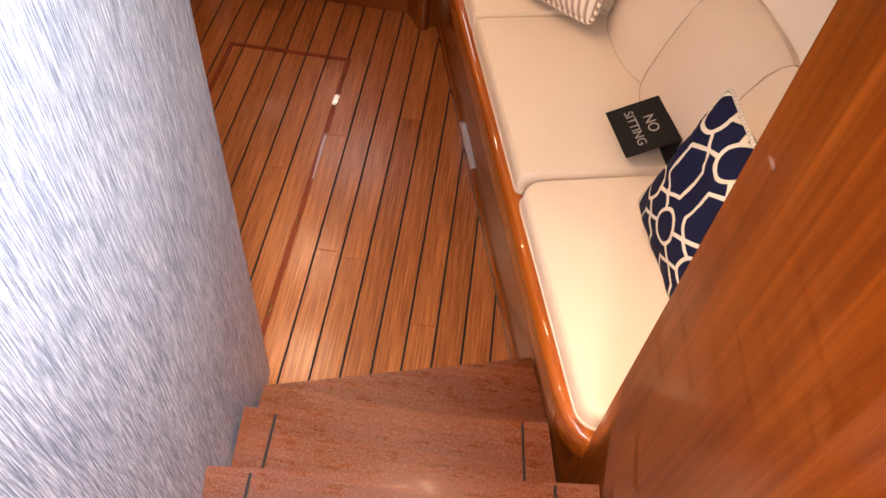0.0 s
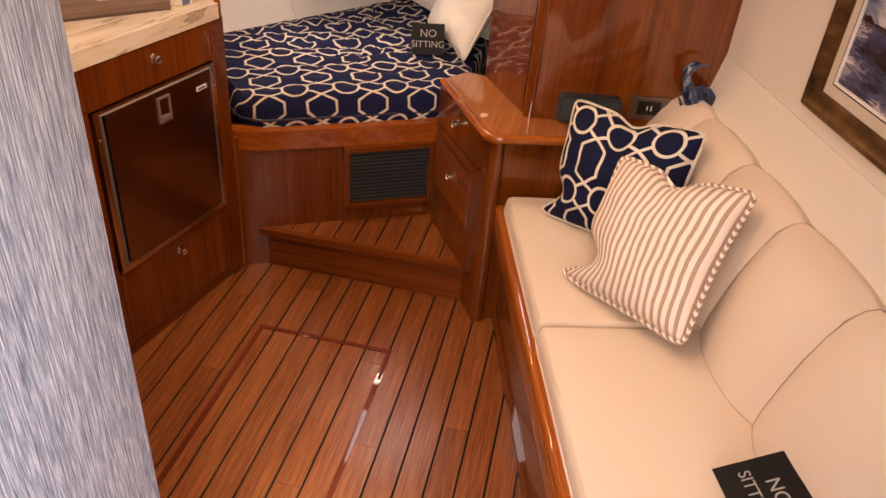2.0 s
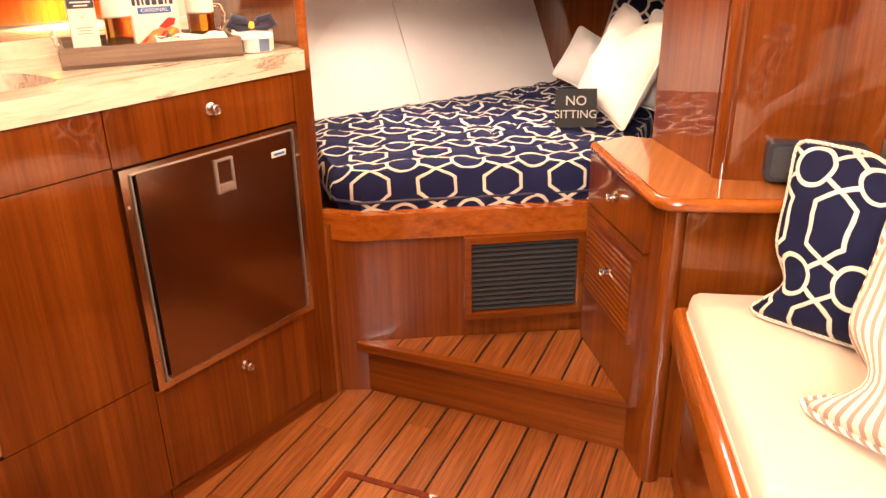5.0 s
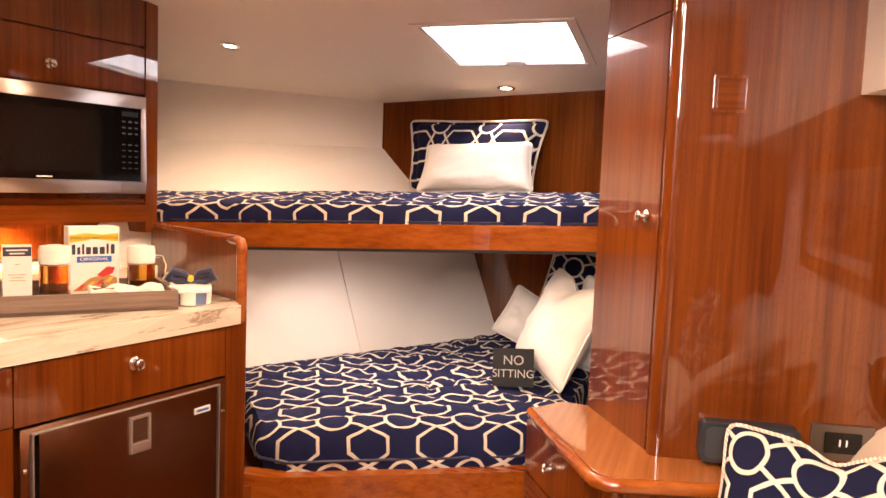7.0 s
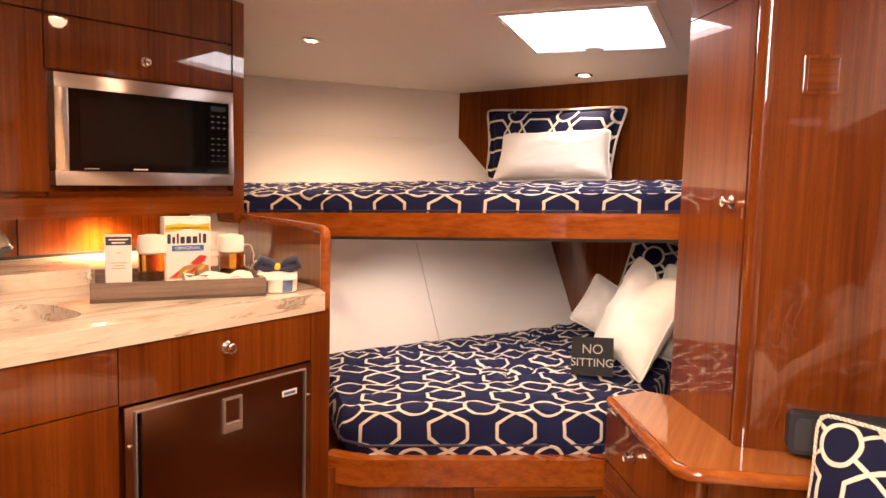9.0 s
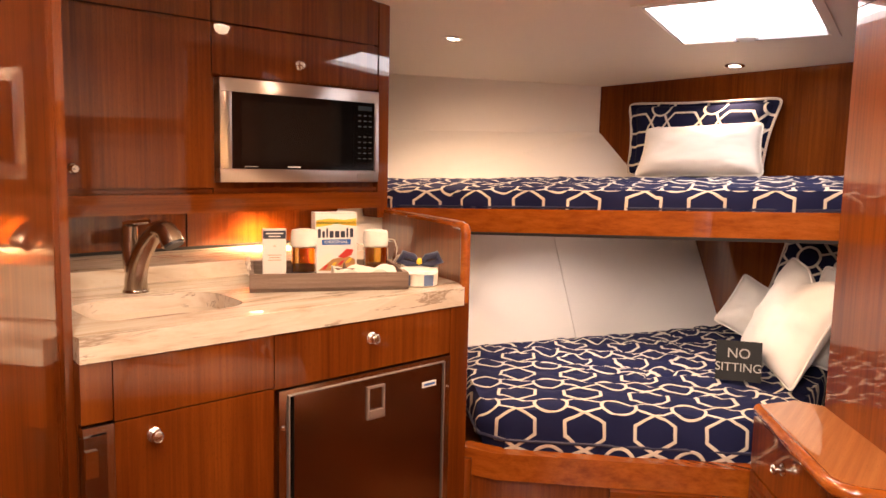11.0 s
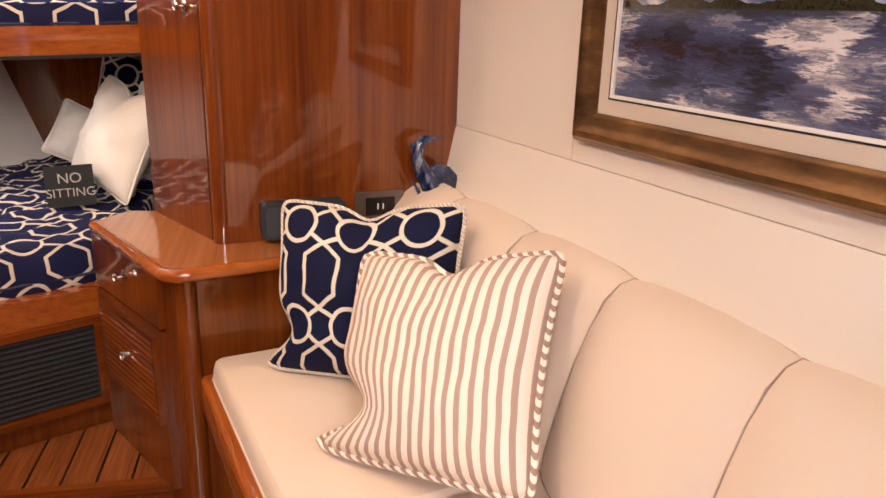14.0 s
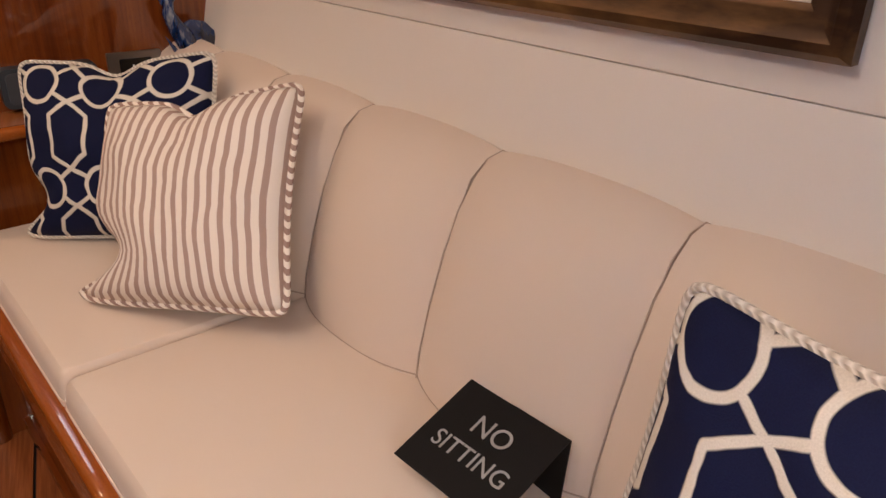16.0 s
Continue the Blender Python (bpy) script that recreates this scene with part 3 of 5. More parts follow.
def ring_frame(x0, x1, z0, z1, w, y0, y1, bm=None):
    bm = bm or bmesh.new()
    for a in ((x0, x1, z1 - w, z1), (x0, x1, z0, z0 + w), (x0, x0 + w, z0 + w, z1 - w), (x1 - w, x1, z0 + w, z1 - w)):
        box(a[0], a[1], y0, y1, a[2], a[3], bm)
    return bm


cab = thing("base_cabinet", "gloss teak galley cabinet with a drawer over and under the fridge", "cabinet", GAL, "galley cabinets")
part("body", finish(box(0.008, 0.535, -0.46, -0.020, 0.0, 0.875), 0), M_teak, cab)
part("end_stile", finish(box(0.008, 0.066, -0.020, 0.0, 0.0, 0.88), 0.002, 1), M_teak, cab)
dr = front_panel("drawer", 0.068, 0.532, 0.768, 0.876, cab)
knob(dr, pose(0.300, 0.0, 0.838))
dr = front_panel("drawer", 0.068, 0.532, 0.045, 0.286, cab)
knob(dr, pose(0.300, 0.0, 0.240))
part("plinth", finish(box(0.008, 0.535, -0.020, -0.006, 0.0, 0.042)), M_teak_x, cab)

fridge = thing("fridge", "built-in fridge with brushed steel door and frame", "fridge", GAL)
part("frame", finish(ring_frame(0.070, 0.526, 0.289, 0.764, 0.016, -0.016, 0.006), 0.0015, 1), M_steel, fridge, "polished steel flange")
part("door", finish(box(0.103, 0.497, -0.018, 0.014, 0.312, 0.752), 0.004, 2), M_fridge, fridge, "brushed steel door")
# added bright ring that draws the highlight along the frame's inner edge
part("lip_highlight", finish(ring_frame(0.0895, 0.5065, 0.3075, 0.7535, 0.0028, -0.004, 0.0100), 0.001, 2), M_bright, fridge, "thin bright ring standing for the highlight on the frame's inner edge")
part("gasket", finish(box(0.088, 0.508, -0.019, -0.004, 0.306, 0.754)), M_dark, fridge, "black gasket gap")
lt = part("latch", finish(ring_frame(0.274, 0.320, 0.664, 0.736, 0.0045, 0.012, 0.019), 0.0012, 2), M_bright, fridge, "bright metal recessed latch")
part("latch_cup", finish(box(0.279, 0.315, 0.0135, 0.0155, 0.683, 0.731)), M_fridge, lt)
part("latch_lip", finish(box(0.279, 0.315, 0.0135, 0.021, 0.669, 0.683), 0.002, 2), M_bright, lt)
part("badge", finish(box(0.122, 0.164, 0.0135, 0.0155, 0.704, 0.717)), M_paper, fridge, "small white and blue badge")
part("badge_bar", finish(box(0.127, 0.159, 0.015, 0.0162, 0.708, 0.713)), M_bluep, fridge, "blue bar on the badge")
for x, z in ((0.0785, 0.69), (0.0785, 0.36), (0.517, 0.69), (0.517, 0.36)):
    part("screw", finish(lathe([(0.0045, 0), (0.0042, 0.002), (0.002, 0.003)], 10, m=pose(x, 0.006, z, -90))), M_chrome, fridge)

cab2 = thing("base_cabinet", "gloss teak galley cabinet with one drawer front over a tall door", "cabinet", GAL, "galley cabinets")
part("body", finish(box(0.537, 0.886, -0.46, -0.020, 0.0, 0.875)), M_teak, cab2)
front_panel("drawer_front", 0.5345, 0.834, 0.7725, 0.876, cab2)
do = front_panel("door", 0.5345, 0.834, 0.3205, 0.770, cab2)
knob(do, pose(0.769, 0.0, 0.735))
front_panel("lower_panel", 0.5345, 0.860, 0.045, 0.318, cab2)
part("plinth", finish(box(0.537, 0.886, -0.020, -0.006, 0.0, 0.042)), M_teak_x, cab2)
part("end_stile", finish(box(0.836, 0.886, -0.020, 0.0, 0.776, 0.88), 0.002, 1), M_teak, cab2)
ice = thing("icemaker", "narrow built-in appliance with polished steel frame", "appliance", GAL)
part("frame", finish(ring_frame(0.8365, 0.886, 0.330, 0.771, 0.012, -0.019, 0.005), 0.0015, 1), M_steel, ice, "polished steel frame")
part("door", finish(box(0.850, 0.886, -0.019, 0.010, 0.345, 0.757), 0.003, 2), M_fridge, ice, "dark brushed steel door")
part("latch", finish(box(0.866, 0.886, 0.010, 0.016, 0.690, 0.735), 0.002, 2), M_chrome, ice, "chrome latch")

# the wing: partition between the galley and the berth
wing = thing("galley_wing", "gloss teak wing partition at the end of the worktop", "partition")
WA, WB = (-0.980, 3.738), (-1.53, 4.085)
wd = Vector((WB[0] - WA[0], WB[1] - WA[1])).normalized()
bm = bmesh.new()
top = lambda x, y: 1.058 - 0.012 * math.hypot(x - WA[0], y - WA[1])
prism([(WA[0] + wd.x * 0.02, WA[1] + wd.y * 0.02), (WB[0], WB[1]), (WB[0] + 0.025 * -wd.y * -1, WB[1] - 0.025 * wd.x * -1 * -1 + 0.02), (WA[0] + wd.x * 0.02 + 0.013, WA[1] + wd.y * 0.02 + 0.021)], 0.0, top, bm)
part("panel", finish(bm), M_teak, wing)
post = [Vector((-0.984, 3.748, z)) for z in (0.0, 0.3, 0.6, 0.9, 1.02, 1.046)] + [Vector((-0.990, 3.752, 1.058)), Vector((-1.005, 3.762, 1.060))] + [Vector((WA[0] + wd.x * k + 0.006, WA[1] + wd.y * k + 0.012, 1.060 - 0.012 * k)) for k in (0.1, 0.3, 0.5, 0.66)]
part("lower_post", finish(tube([(-0.963, 3.742, 0.0), (-0.963, 3.742, 0.25), (-0.963, 3.742, 0.49)], 0.0155, 12)), M_teak, wing)
part("rounded_edge", finish(tube(post, 0.0125, 12), 0), M_rail, wing, "rounded solid teak edge")

# worktop, back ledge, sink
SX, SY, SA, SB = 0.672, -0.205, 0.150, 0.108
wt = thing("worktop", "cream veined stone-look worktop with an undermounted sink", "worktop", GAL)
outline = [(0.886, -0.016), (0.886, -0.47), (-0.118, -0.47), (-0.015, -0.06), (0.012, -0.020), (0.024, -0.016)]


def holed_top(outer, hole, z0, z1):
    """A slab with a rounded hole through it."""
    bm = bmesh.new()
    rows = []
    for z in (z0, z1):
        o = [bm.verts.new((x, y, z)) for x, y in outer]
        h = [bm.verts.new((x, y, z)) for x, y in hole]
        eds = [bm.edges.new((o[i], o[(i + 1) % len(o)])) for i in range(len(o))] + [bm.edges.new((h[i], h[(i + 1) % len(h)])) for i in range(len(h))]
        bmesh.ops.triangle_fill(bm, edges=eds, use_beauty=True)
        rows.append((o, h))
    for a, b in ((rows[0][0], rows[1][0]), (rows[0][1], rows[1][1])):
        for i in range(len(a)):
            bm.faces.new((a[i], a[(i + 1) % len(a)], b[(i + 1) % len(b)], b[i]))
    return bm


def super_loop(cx, cy, a, b, n, e=4.2):
    out = []
    for i in range(n):
        k = 2 * math.pi * i / n
        c, s = math.cos(k), math.sin(k)
        out.append((cx + a * math.copysign(abs(c) ** (2 / e), c), cy + b * math.copysign(abs(s) ** (2 / e), s)))
    return out


part("slab", finish(holed_top(outline, super_loop(SX, SY, SA, SB, 40), 0.880, 0.920)), M_stone, wt)
part("front_edge", finish(box(0.026, 0.886, -0.018, 0.003, 0.878, 0.9212), 0.007, 3), M_stone, wt, "eased worktop front edge")
part("ledge", finish(box(-0.118, 0.886, -0.735, -0.470, 0.880, 0.958), 0.005, 2), M_stone, wt, "raised back ledge")
sb = bmesh.new()
loops = [(1.02, 0.905), (0.97, 0.86), (0.90, 0.80), (0.75, 0.775), (0.3, 0.770)]
rings = [[sb.verts.new((x, y, z)) for x, y in super_loop(SX, SY, SA * k, SB * k, 40)] for k, z in loops]
for a, b in zip(rings, rings[1:]):
    for i in range(40):
        sb.faces.new((a[i], a[(i + 1) % 40], b[(i + 1) % 40], b[i]))
sb.faces.new(rings[-1])
part("sink_bowl", finish(sb), cloth("cream_sink", (0.68, 0.60, 0.48), 0.25, 200, 0.05), wt, "cream moulded sink bowl")
part("drain", finish(lathe([(0.02, 0.770), (0.022, 0.773), (0.008, 0.774)], 20, m=pose(SX, SY, 0))), M_chrome, wt)

fa = thing("faucet", "brushed nickel pull-out galley faucet with side lever", "faucet", GAL @ pose(0.655, -0.375, 0.920, 0, 0, 22))
part("base_ring", finish(lathe([(0.0275, 0), (0.0275, 0.003), (0.026, 0.006)], 24)), M_faucet, fa)
part("body", finish(tube([(0, 0, 0.004), (0, 0.001, 0.028), (0, 0.008, 0.056), (0, 0.022, 0.086), (0, 0.040, 0.112), (0, 0.060, 0.132), (0, 0.074, 0.138)], lambda k: 0.0245 - 0.007 * k, 18)), M_faucet, fa)
part("spray_head", finish(tube([(0, 0.064, 0.138), (0, 0.078, 0.141), (0, 0.092, 0.138), (0, 0.104, 0.126), (0, 0.112, 0.112)], lambda k: 0.0185 + 0.0065 * k, 18)), M_faucet, fa, "round spray head")
part("spray_face", finish(tube([(0, 0.1115, 0.113), (0, 0.1145, 0.108)], 0.0205, 18)), M_speaker, fa, "dark spray face")
part("lever_block", finish(tube([(0.0, -0.006, 0.046), (0.0, -0.012, 0.070), (0.0, -0.015, 0.100), (0.0, -0.015, 0.130), (0.0, -0.013, 0.144)], lambda k: 0.0185 - 0.002 * k, 16)), M_faucet, fa, "upright lever block")
part("lever", finish(tube([(0.0, -0.026, 0.146), (0.0, -0.010, 0.150), (0.0, 0.016, 0.153), (0.0, 0.044, 0.156)], lambda k: 0.0095 - 0.005 * k, 12)), M_chrome, fa, "flat chrome lever")

# upper cabinets
UY = -0.63
up = thing("wall_cabinet", "gloss teak wall cabinet with lift-up door over the microwave", "cabinet", GAL, "galley wall cabinets")
part("body", finish(box(-0.205, 0.352, -0.985, UY - 0.02, 1.085, 1.74)), M_teak, up)
part("stile", finish(box(-0.236, -0.196, -0.985, UY + 0.004, 1.035, 1.74), 0.010, 3), M_teak, up, "rounded corner stile")
dd = front_panel("door", -0.194, 0.350, 1.432, 1.562, up, y=UY)
knob(dd, pose(0.088, UY, 1.478))
front_panel("fascia", -0.194, 0.350, 1.567, 1.74, up, y=UY)
front_panel("lower_rail", -0.194, 0.350, 1.120, 1.132, up, mat=M_teak_x, y=UY)
up2 = thing("wall_cabinet", "gloss teak wall cabinet with a single tall door", "cabinet", GAL, "galley wall cabinets")
part("body", finish(box(0.354, 0.90, -0.985, UY - 0.02, 1.085, 1.74)), M_teak, up2)
dd = front_panel("door", 0.354, 0.860, 1.133, 1.562, up2, y=UY)
knob(dd, pose(0.700, UY, 1.180))
front_panel("fascia", 0.354, 0.860, 1.567, 1.74, up2, y=UY)
front_panel("lower_rail", 0.354, 0.860, 1.120, 1.129, up2, mat=M_teak_x, y=UY)
val = thing("valance", "gloss teak light valance under the wall cabinets", "valance", GAL)
part("board", finish(box(-0.194, 0.886, UY - 0.03, UY + 0.024, 1.068, 1.118), 0.018, 4), M_teak_x, val)
bs = thing("backsplash", "gloss teak backsplash panels behind the worktop", "backsplash", GAL)
part("panel", finish(box(-0.20, 0.376, -0.775, -0.74, 0.955, 1.09)), M_teak, bs)
part("panel", finish(box(0.380, 0.886, -0.775, -0.74, 0.955, 1.09)), M_teak, bs)
# near-black strip that paints the shadow line where backsplash meets ledge
part("trim", finish(box(-0.20, 0.886, -0.742, -0.734, 0.958, 0.966)), M_dark, bs, "dark strip painted as the shadow along the joint")
ul = thing("under_cabinet_light", "small warm puck light under the wall cabinets", "light", GAL @ pose(0.18, -0.672, 1.084))
part("housing", finish(lathe([(0.03, 0), (0.03, -0.010), (0.024, -0.012)], 20)), M_nickel, ul)
part("lens", finish(lathe([(0.023, -0.0105), (0.02, -0.0135), (0.005, -0.014)], 20)), M_bulb, ul, "glowing lens")
q = GAL @ Vector((0.18, -0.672, 1.064))
lamp("under_cabinet_lamp", "SPOT", look(q, q + Vector((0, 0, -1))), 17, (1.0, 0.60, 0.29), cone=165, blend=0.8, soft=0.04)

# microwave
mw = thing("microwave", "built-in microwave with stainless frame and black glass door", "microwave", GAL)
mf = bmesh.new()
for x0, x1, z0, z1 in ((-0.190, 0.337, 1.389, 1.424), (-0.190, 0.337, 1.148, 1.183), (0.302, 0.337, 1.183, 1.389), (-0.190, -0.174, 1.183, 1.389)):
    box(x0, x1, UY - 0.03, UY + 0.014, z0, z1, mf)
bmesh.ops.remove_doubles(mf, verts=mf.verts, dist=0.0002)
part("frame", finish(mf, 0.002, 2), M_brushed, mw, "stainless steel surround")
part("label_plate", finish(box(-0.172, -0.110, UY + 0.0138, UY + 0.0148, 1.156, 1.174)), M_nickel, mw, "small printed plate")
part("body", finish(box(-0.185, 0.33, -0.95, UY - 0.022, 1.15, 1.42)), M_dark, mw)
part("door", finish(box(-0.096, 0.302, UY - 0.03, UY + 0.012, 1.183, 1.389), 0.003, 2), M_black_glass, mw, "black glass door")
part("window", finish(plate(rounded_rect(-0.050, 0.275, 1.205, 1.368, 0.008), UY + 0.011, UY + 0.0135)), base_mat("smoked_window", (0.010, 0.0095, 0.009), 0.12, 0, 0.0)[0], mw, "smoked window")
pan = part("control_panel", finish(box(-0.174, -0.098, UY - 0.03, UY + 0.012, 1.183, 1.389), 0.003, 2), M_black_glass, mw, "black control panel")
for r in range(8):
    for c in range(3):
        z = 1.345 - r * 0.0165 - (0.014 if r > 2 else 0)
        part("button", finish(box(-0.164 + c * 0.020, -0.153 + c * 0.020, UY + 0.012, UY + 0.0124, z + 0.002, z + (0.0065 if r < 3 else 0.0055))), M_speaker, pan)
part("display", finish(box(-0.164, -0.112, UY + 0.012, UY + 0.0128, 1.364, 1.378)), base_mat("dim_display", (0.02, 0.03, 0.035), 0.2)[0], pan)
part("name_bar", finish(box(0.090, 0.132, UY + 0.012, UY + 0.0130, 1.189, 1.1925)), M_paper, mw, "small white bar")
part("name_bar", finish(box(0.225, 0.265, UY + 0.012, UY + 0.0128, 1.189, 1.192)), M_greyp, mw)

# ---- berths ----
bf = thing("lower_berth", "lower berth base of gloss teak with solid teak rail and grille", "berth")
BA, BB, BC = (-0.954, 3.745), (-0.885, 3.772), (-0.352, 4.062)
part("front_panel", finish(prism([BA, BB, BC, (-0.30, 4.9), (-1.55, 4.9), (-1.5, 4.12), (-0.985, 3.79)], 0.0, 0.455), 0.002, 1), M_teak, bf)


def board(pts, width, z0, z1, bm=None, side=1):
    """A board along a plan polyline, width to its left, mitred at the bends."""
    bm = bm or bmesh.new()
    offs = []
    n = len(pts)
    for i, p in enumerate(pts):
        p = Vector(p)
        d = [(Vector(pts[j + 1]) - Vector(pts[j])).normalized() for j in ((i - 1) if i else 0, i if i < n - 1 else n - 2)]
        nn = [Vector((-v.y, v.x)) for v in d]
        mid = (nn[0] + nn[1]).normalized()
        offs.append(p + mid * (width * side / max(0.3, mid.dot(nn[0]))))
    zz0 = z0 if callable(z0) else (lambda i: z0)
    zz1 = z1 if callable(z1) else (lambda i: z1)
    quads = [[bm.verts.new((*p, zz0(i))), bm.verts.new((*p, zz1(i))), bm.verts.new((*o, zz1(i))), bm.verts.new((*o, zz0(i)))] for i, (p, o) in enumerate(zip([Vector(p) for p in pts], offs))]
    for a, b in zip(quads, quads[1:]):
        for k in range(4):
            bm.faces.new((a[k], b[k], b[(k + 1) % 4], a[(k + 1) % 4]))
    bm.faces.new(quads[0])
    bm.faces.new(quads[-1][::-1])
    return bm


part("rail", finish(board([(-0.978, 3.742), (-0.885, 3.755), (-0.352, 4.045)], 0.045, 0.447, 0.514), 0.012, 4), M_rail, bf, "rounded solid teak rail")
VM = pose(-0.630, 3.8985, 0, 0, 0, 30)
ve = thing("vent_grille", "black slatted air grille in a teak frame", "vent", VM)
part("frame", finish(ring_frame(-0.018, 0.298, 0.214, 0.446, 0.018, -0.022, 0.006), 0.003, 2), M_teak_x, ve, "teak frame")
part("backing", finish(box(0.0, 0.28, -0.004, 0.002, 0.232, 0.428)), M_dark, ve)
for i in range(14):
    b = bmesh.new()
    z = 0.238 + i * 0.0138
    vs = [b.verts.new(p) for p in ((0.0, -0.014, z + 0.004), (0.28, -0.014, z + 0.004), (0.28, -0.006, z + 0.0055), (0.0, -0.006, z + 0.0055), (0.0, -0.014, z), (0.28, -0.014, z), (0.28, -0.006, z + 0.0015), (0.0, -0.006, z + 0.0015))]
    for f in ((0, 1, 2, 3), (7, 6, 5, 4), (0, 4, 5, 1), (3, 2, 6, 7), (0, 3, 7, 4), (1, 5, 6, 2)):
        b.faces.new([vs[k] for k in f])
    part("slat", finish(b, smooth=False), M_grille, ve)

# planked corner step before the berth
cs = thing("corner_step", "triangular teak planked step before the lower berth", "step")
TRI = [(-0.893, 3.762), (-0.168, 3.750), (-0.352, 4.055)]
part("riser", finish(prism([(-0.905, 3.775), (-0.160, 3.763), (-0.34, 4.07)], 0.0, 0.130)), M_teak_x, cs)
part("nosing", finish(wall_strip((-0.900, 3.753), (-0.166, 3.750), 0.130, 0.155, 0.022), 0.006, 3), M_teak_x, cs, "solid teak nosing")
part("bed", finish(prism(TRI, 0.13, 0.146)), M_caulk, cs, "black caulk bed")


def clip_poly(poly, x0, x1):
    for sign, lim in ((1, x0), (-1, -x1)):
        out = []
        for i in range(len(poly)):
            p, q = poly[i - 1], poly[i]
            a, b = sign * p[0] - lim, sign * q[0] - lim
            if (a >= 0) != (b >= 0):
                k = a / (a - b)
                out.append((p[0] + (q[0] - p[0]) * k, p[1] + (q[1] - p[1]) * k))
            if b >= 0:
                out.append(q)
        poly = out
        if len(poly) < 3:
            return []
    return poly


PITCH = 0.0745
x = -0.348 - 12 * PITCH
while x < 0.0:
    pl = clip_poly([(-0.889, 3.776), (-0.180, 3.764), (-0.354, 4.05)], x + 0.003, x + PITCH - 0.003)
    if len(pl) > 2:
        part("plank", finish(prism(pl, 0.14, 0.152), smooth=False), M_plank, cs)
    x += PITCH


def puckers(x, y, turn):
    """Soft tufts of a quilted cover, gathered unevenly."""
    u, v = x * math.cos(turn) + y * math.sin(turn), y * math.cos(turn) - x * math.sin(turn)
    u += 0.03 * noise.noise(Vector((x * 8, y * 8, 7.7)))
    v += 0.03 * noise.noise(Vector((x * 8, y * 8, 3.1)))
    tuft = abs(math.sin(math.pi * u / 0.085) * math.sin(math.pi * v / 0.085)) ** 0.5
    return 0.9 * tuft - 0.5 + 0.5 * noise.noise(Vector((x * 22, y * 22, 4.1)))


def mattress(name, outline, z0, z1, mat, label, quilt=0.012, turn=0.0, shift=0.0):
    """A filled, slightly quilted mattress over a plan outline, with rounded edges and a welt."""
    th = thing(name, label, "mattress")
    bm = bmesh.new()
    n = len(outline)
    cx, cy = sum(p[0] for p in outline) / n, sum(p[1] for p in outline) / n
    dense = []
    for i in range(n):
        p, q = Vector(outline[i]), Vector(outline[(i + 1) % n])
        m = max(2, int((q - p).length / 0.022))
        dense += [p + (q - p) * (k / m) for k in range(m)]
    levels = [(0.985, 0.0), (1.0, 0.10), (1.006, 0.28), (1.004, 0.36), (1.010, 0.50), (1.006, 0.66), (0.996, 0.82), (0.978, 0.93), (0.955, 1.0)] + [(0.955 - 0.03 * i, 1.0) for i in range(1, 31)]
    rows = []
    for k, h in levels:
        row = []
        for p in dense:
            x, y = cx + (p.x - cx) * k, cy + (p.y - cy) * k
            z = z0(x, y) + (z1(x, y) - z0(x, y)) * h
            if h >= 1.0:
                z += quilt * (0.7 * noise.noise(Vector((x * 6, y * 6, 1.3))) + puckers(x, y, turn)) - 0.008 * max(0, (k - 0.88) / 0.075)
            else:
                pk_ = 0.013 * (noise.noise(Vector((x * 13, y * 13, z * 9))) + 0.8 * noise.noise(Vector((x * 29, y * 29, z * 20))))
                x += pk_ * 0.4
                y += pk_
            row.append(bm.verts.new((x, y, z)))
        rows.append(row)
    nd = len(dense)
    for a, b in zip(rows, rows[1:]):
        for j in range(nd):
            bm.faces.new((a[j], a[(j + 1) % nd], b[(j + 1) % nd], b[j]))
    bm.faces.new(rows[0][::-1])
    bm.faces.new(rows[-1])
    uv = bm.loops.layers.uv.new("UVMap")
    for f in bm.faces:
        for lp in f.loops:
            v = lp.vert.co
            u_, w_ = v.x * math.cos(turn) + v.y * math.sin(turn), v.y * math.cos(turn) - v.x * math.sin(turn)
            lp[uv].uv = (u_ + shift, w_ + shift - (z1(v.x, v.y) - v.z) * (-1 if v.y > cy else 1))
    finish(bm)
    part("cover", bm, mat, th)
    welt = [Vector((cx + (p.x - cx) * 1.008, cy + (p.y - cy) * 1.008, z0(p.x, p.y) + 0.32 * (z1(p.x, p.y) - z0(p.x, p.y)))) for p in dense]
    part("welt", finish(tube(welt, 0.004, 6, closed=True)), M_navyr, th, "navy welt seam")
    return th


LOWM = [(-0.958, 3.800), (-0.884, 3.795), (-0.372, 4.085), (-0.30, 4.20), (-0.28, 5.00), (-0.72, 5.10), (-1.325, 4.22), (-1.0, 3.84)]
mattress("lower_mattress", LOWM, lambda x, y: 0.497, lambda x, y: 0.622 + 0.015 * (y - 3.8), M_navy_bed, "navy trellis-print mattress on the lower berth", 0.012, radians(29), 0.078)

# upper berth
UL, UR = (-1.525, 4.085), (0.0, 4.40)


def uz(x, y=0):
    return 1.066 + 0.035 * (x + 1.525)


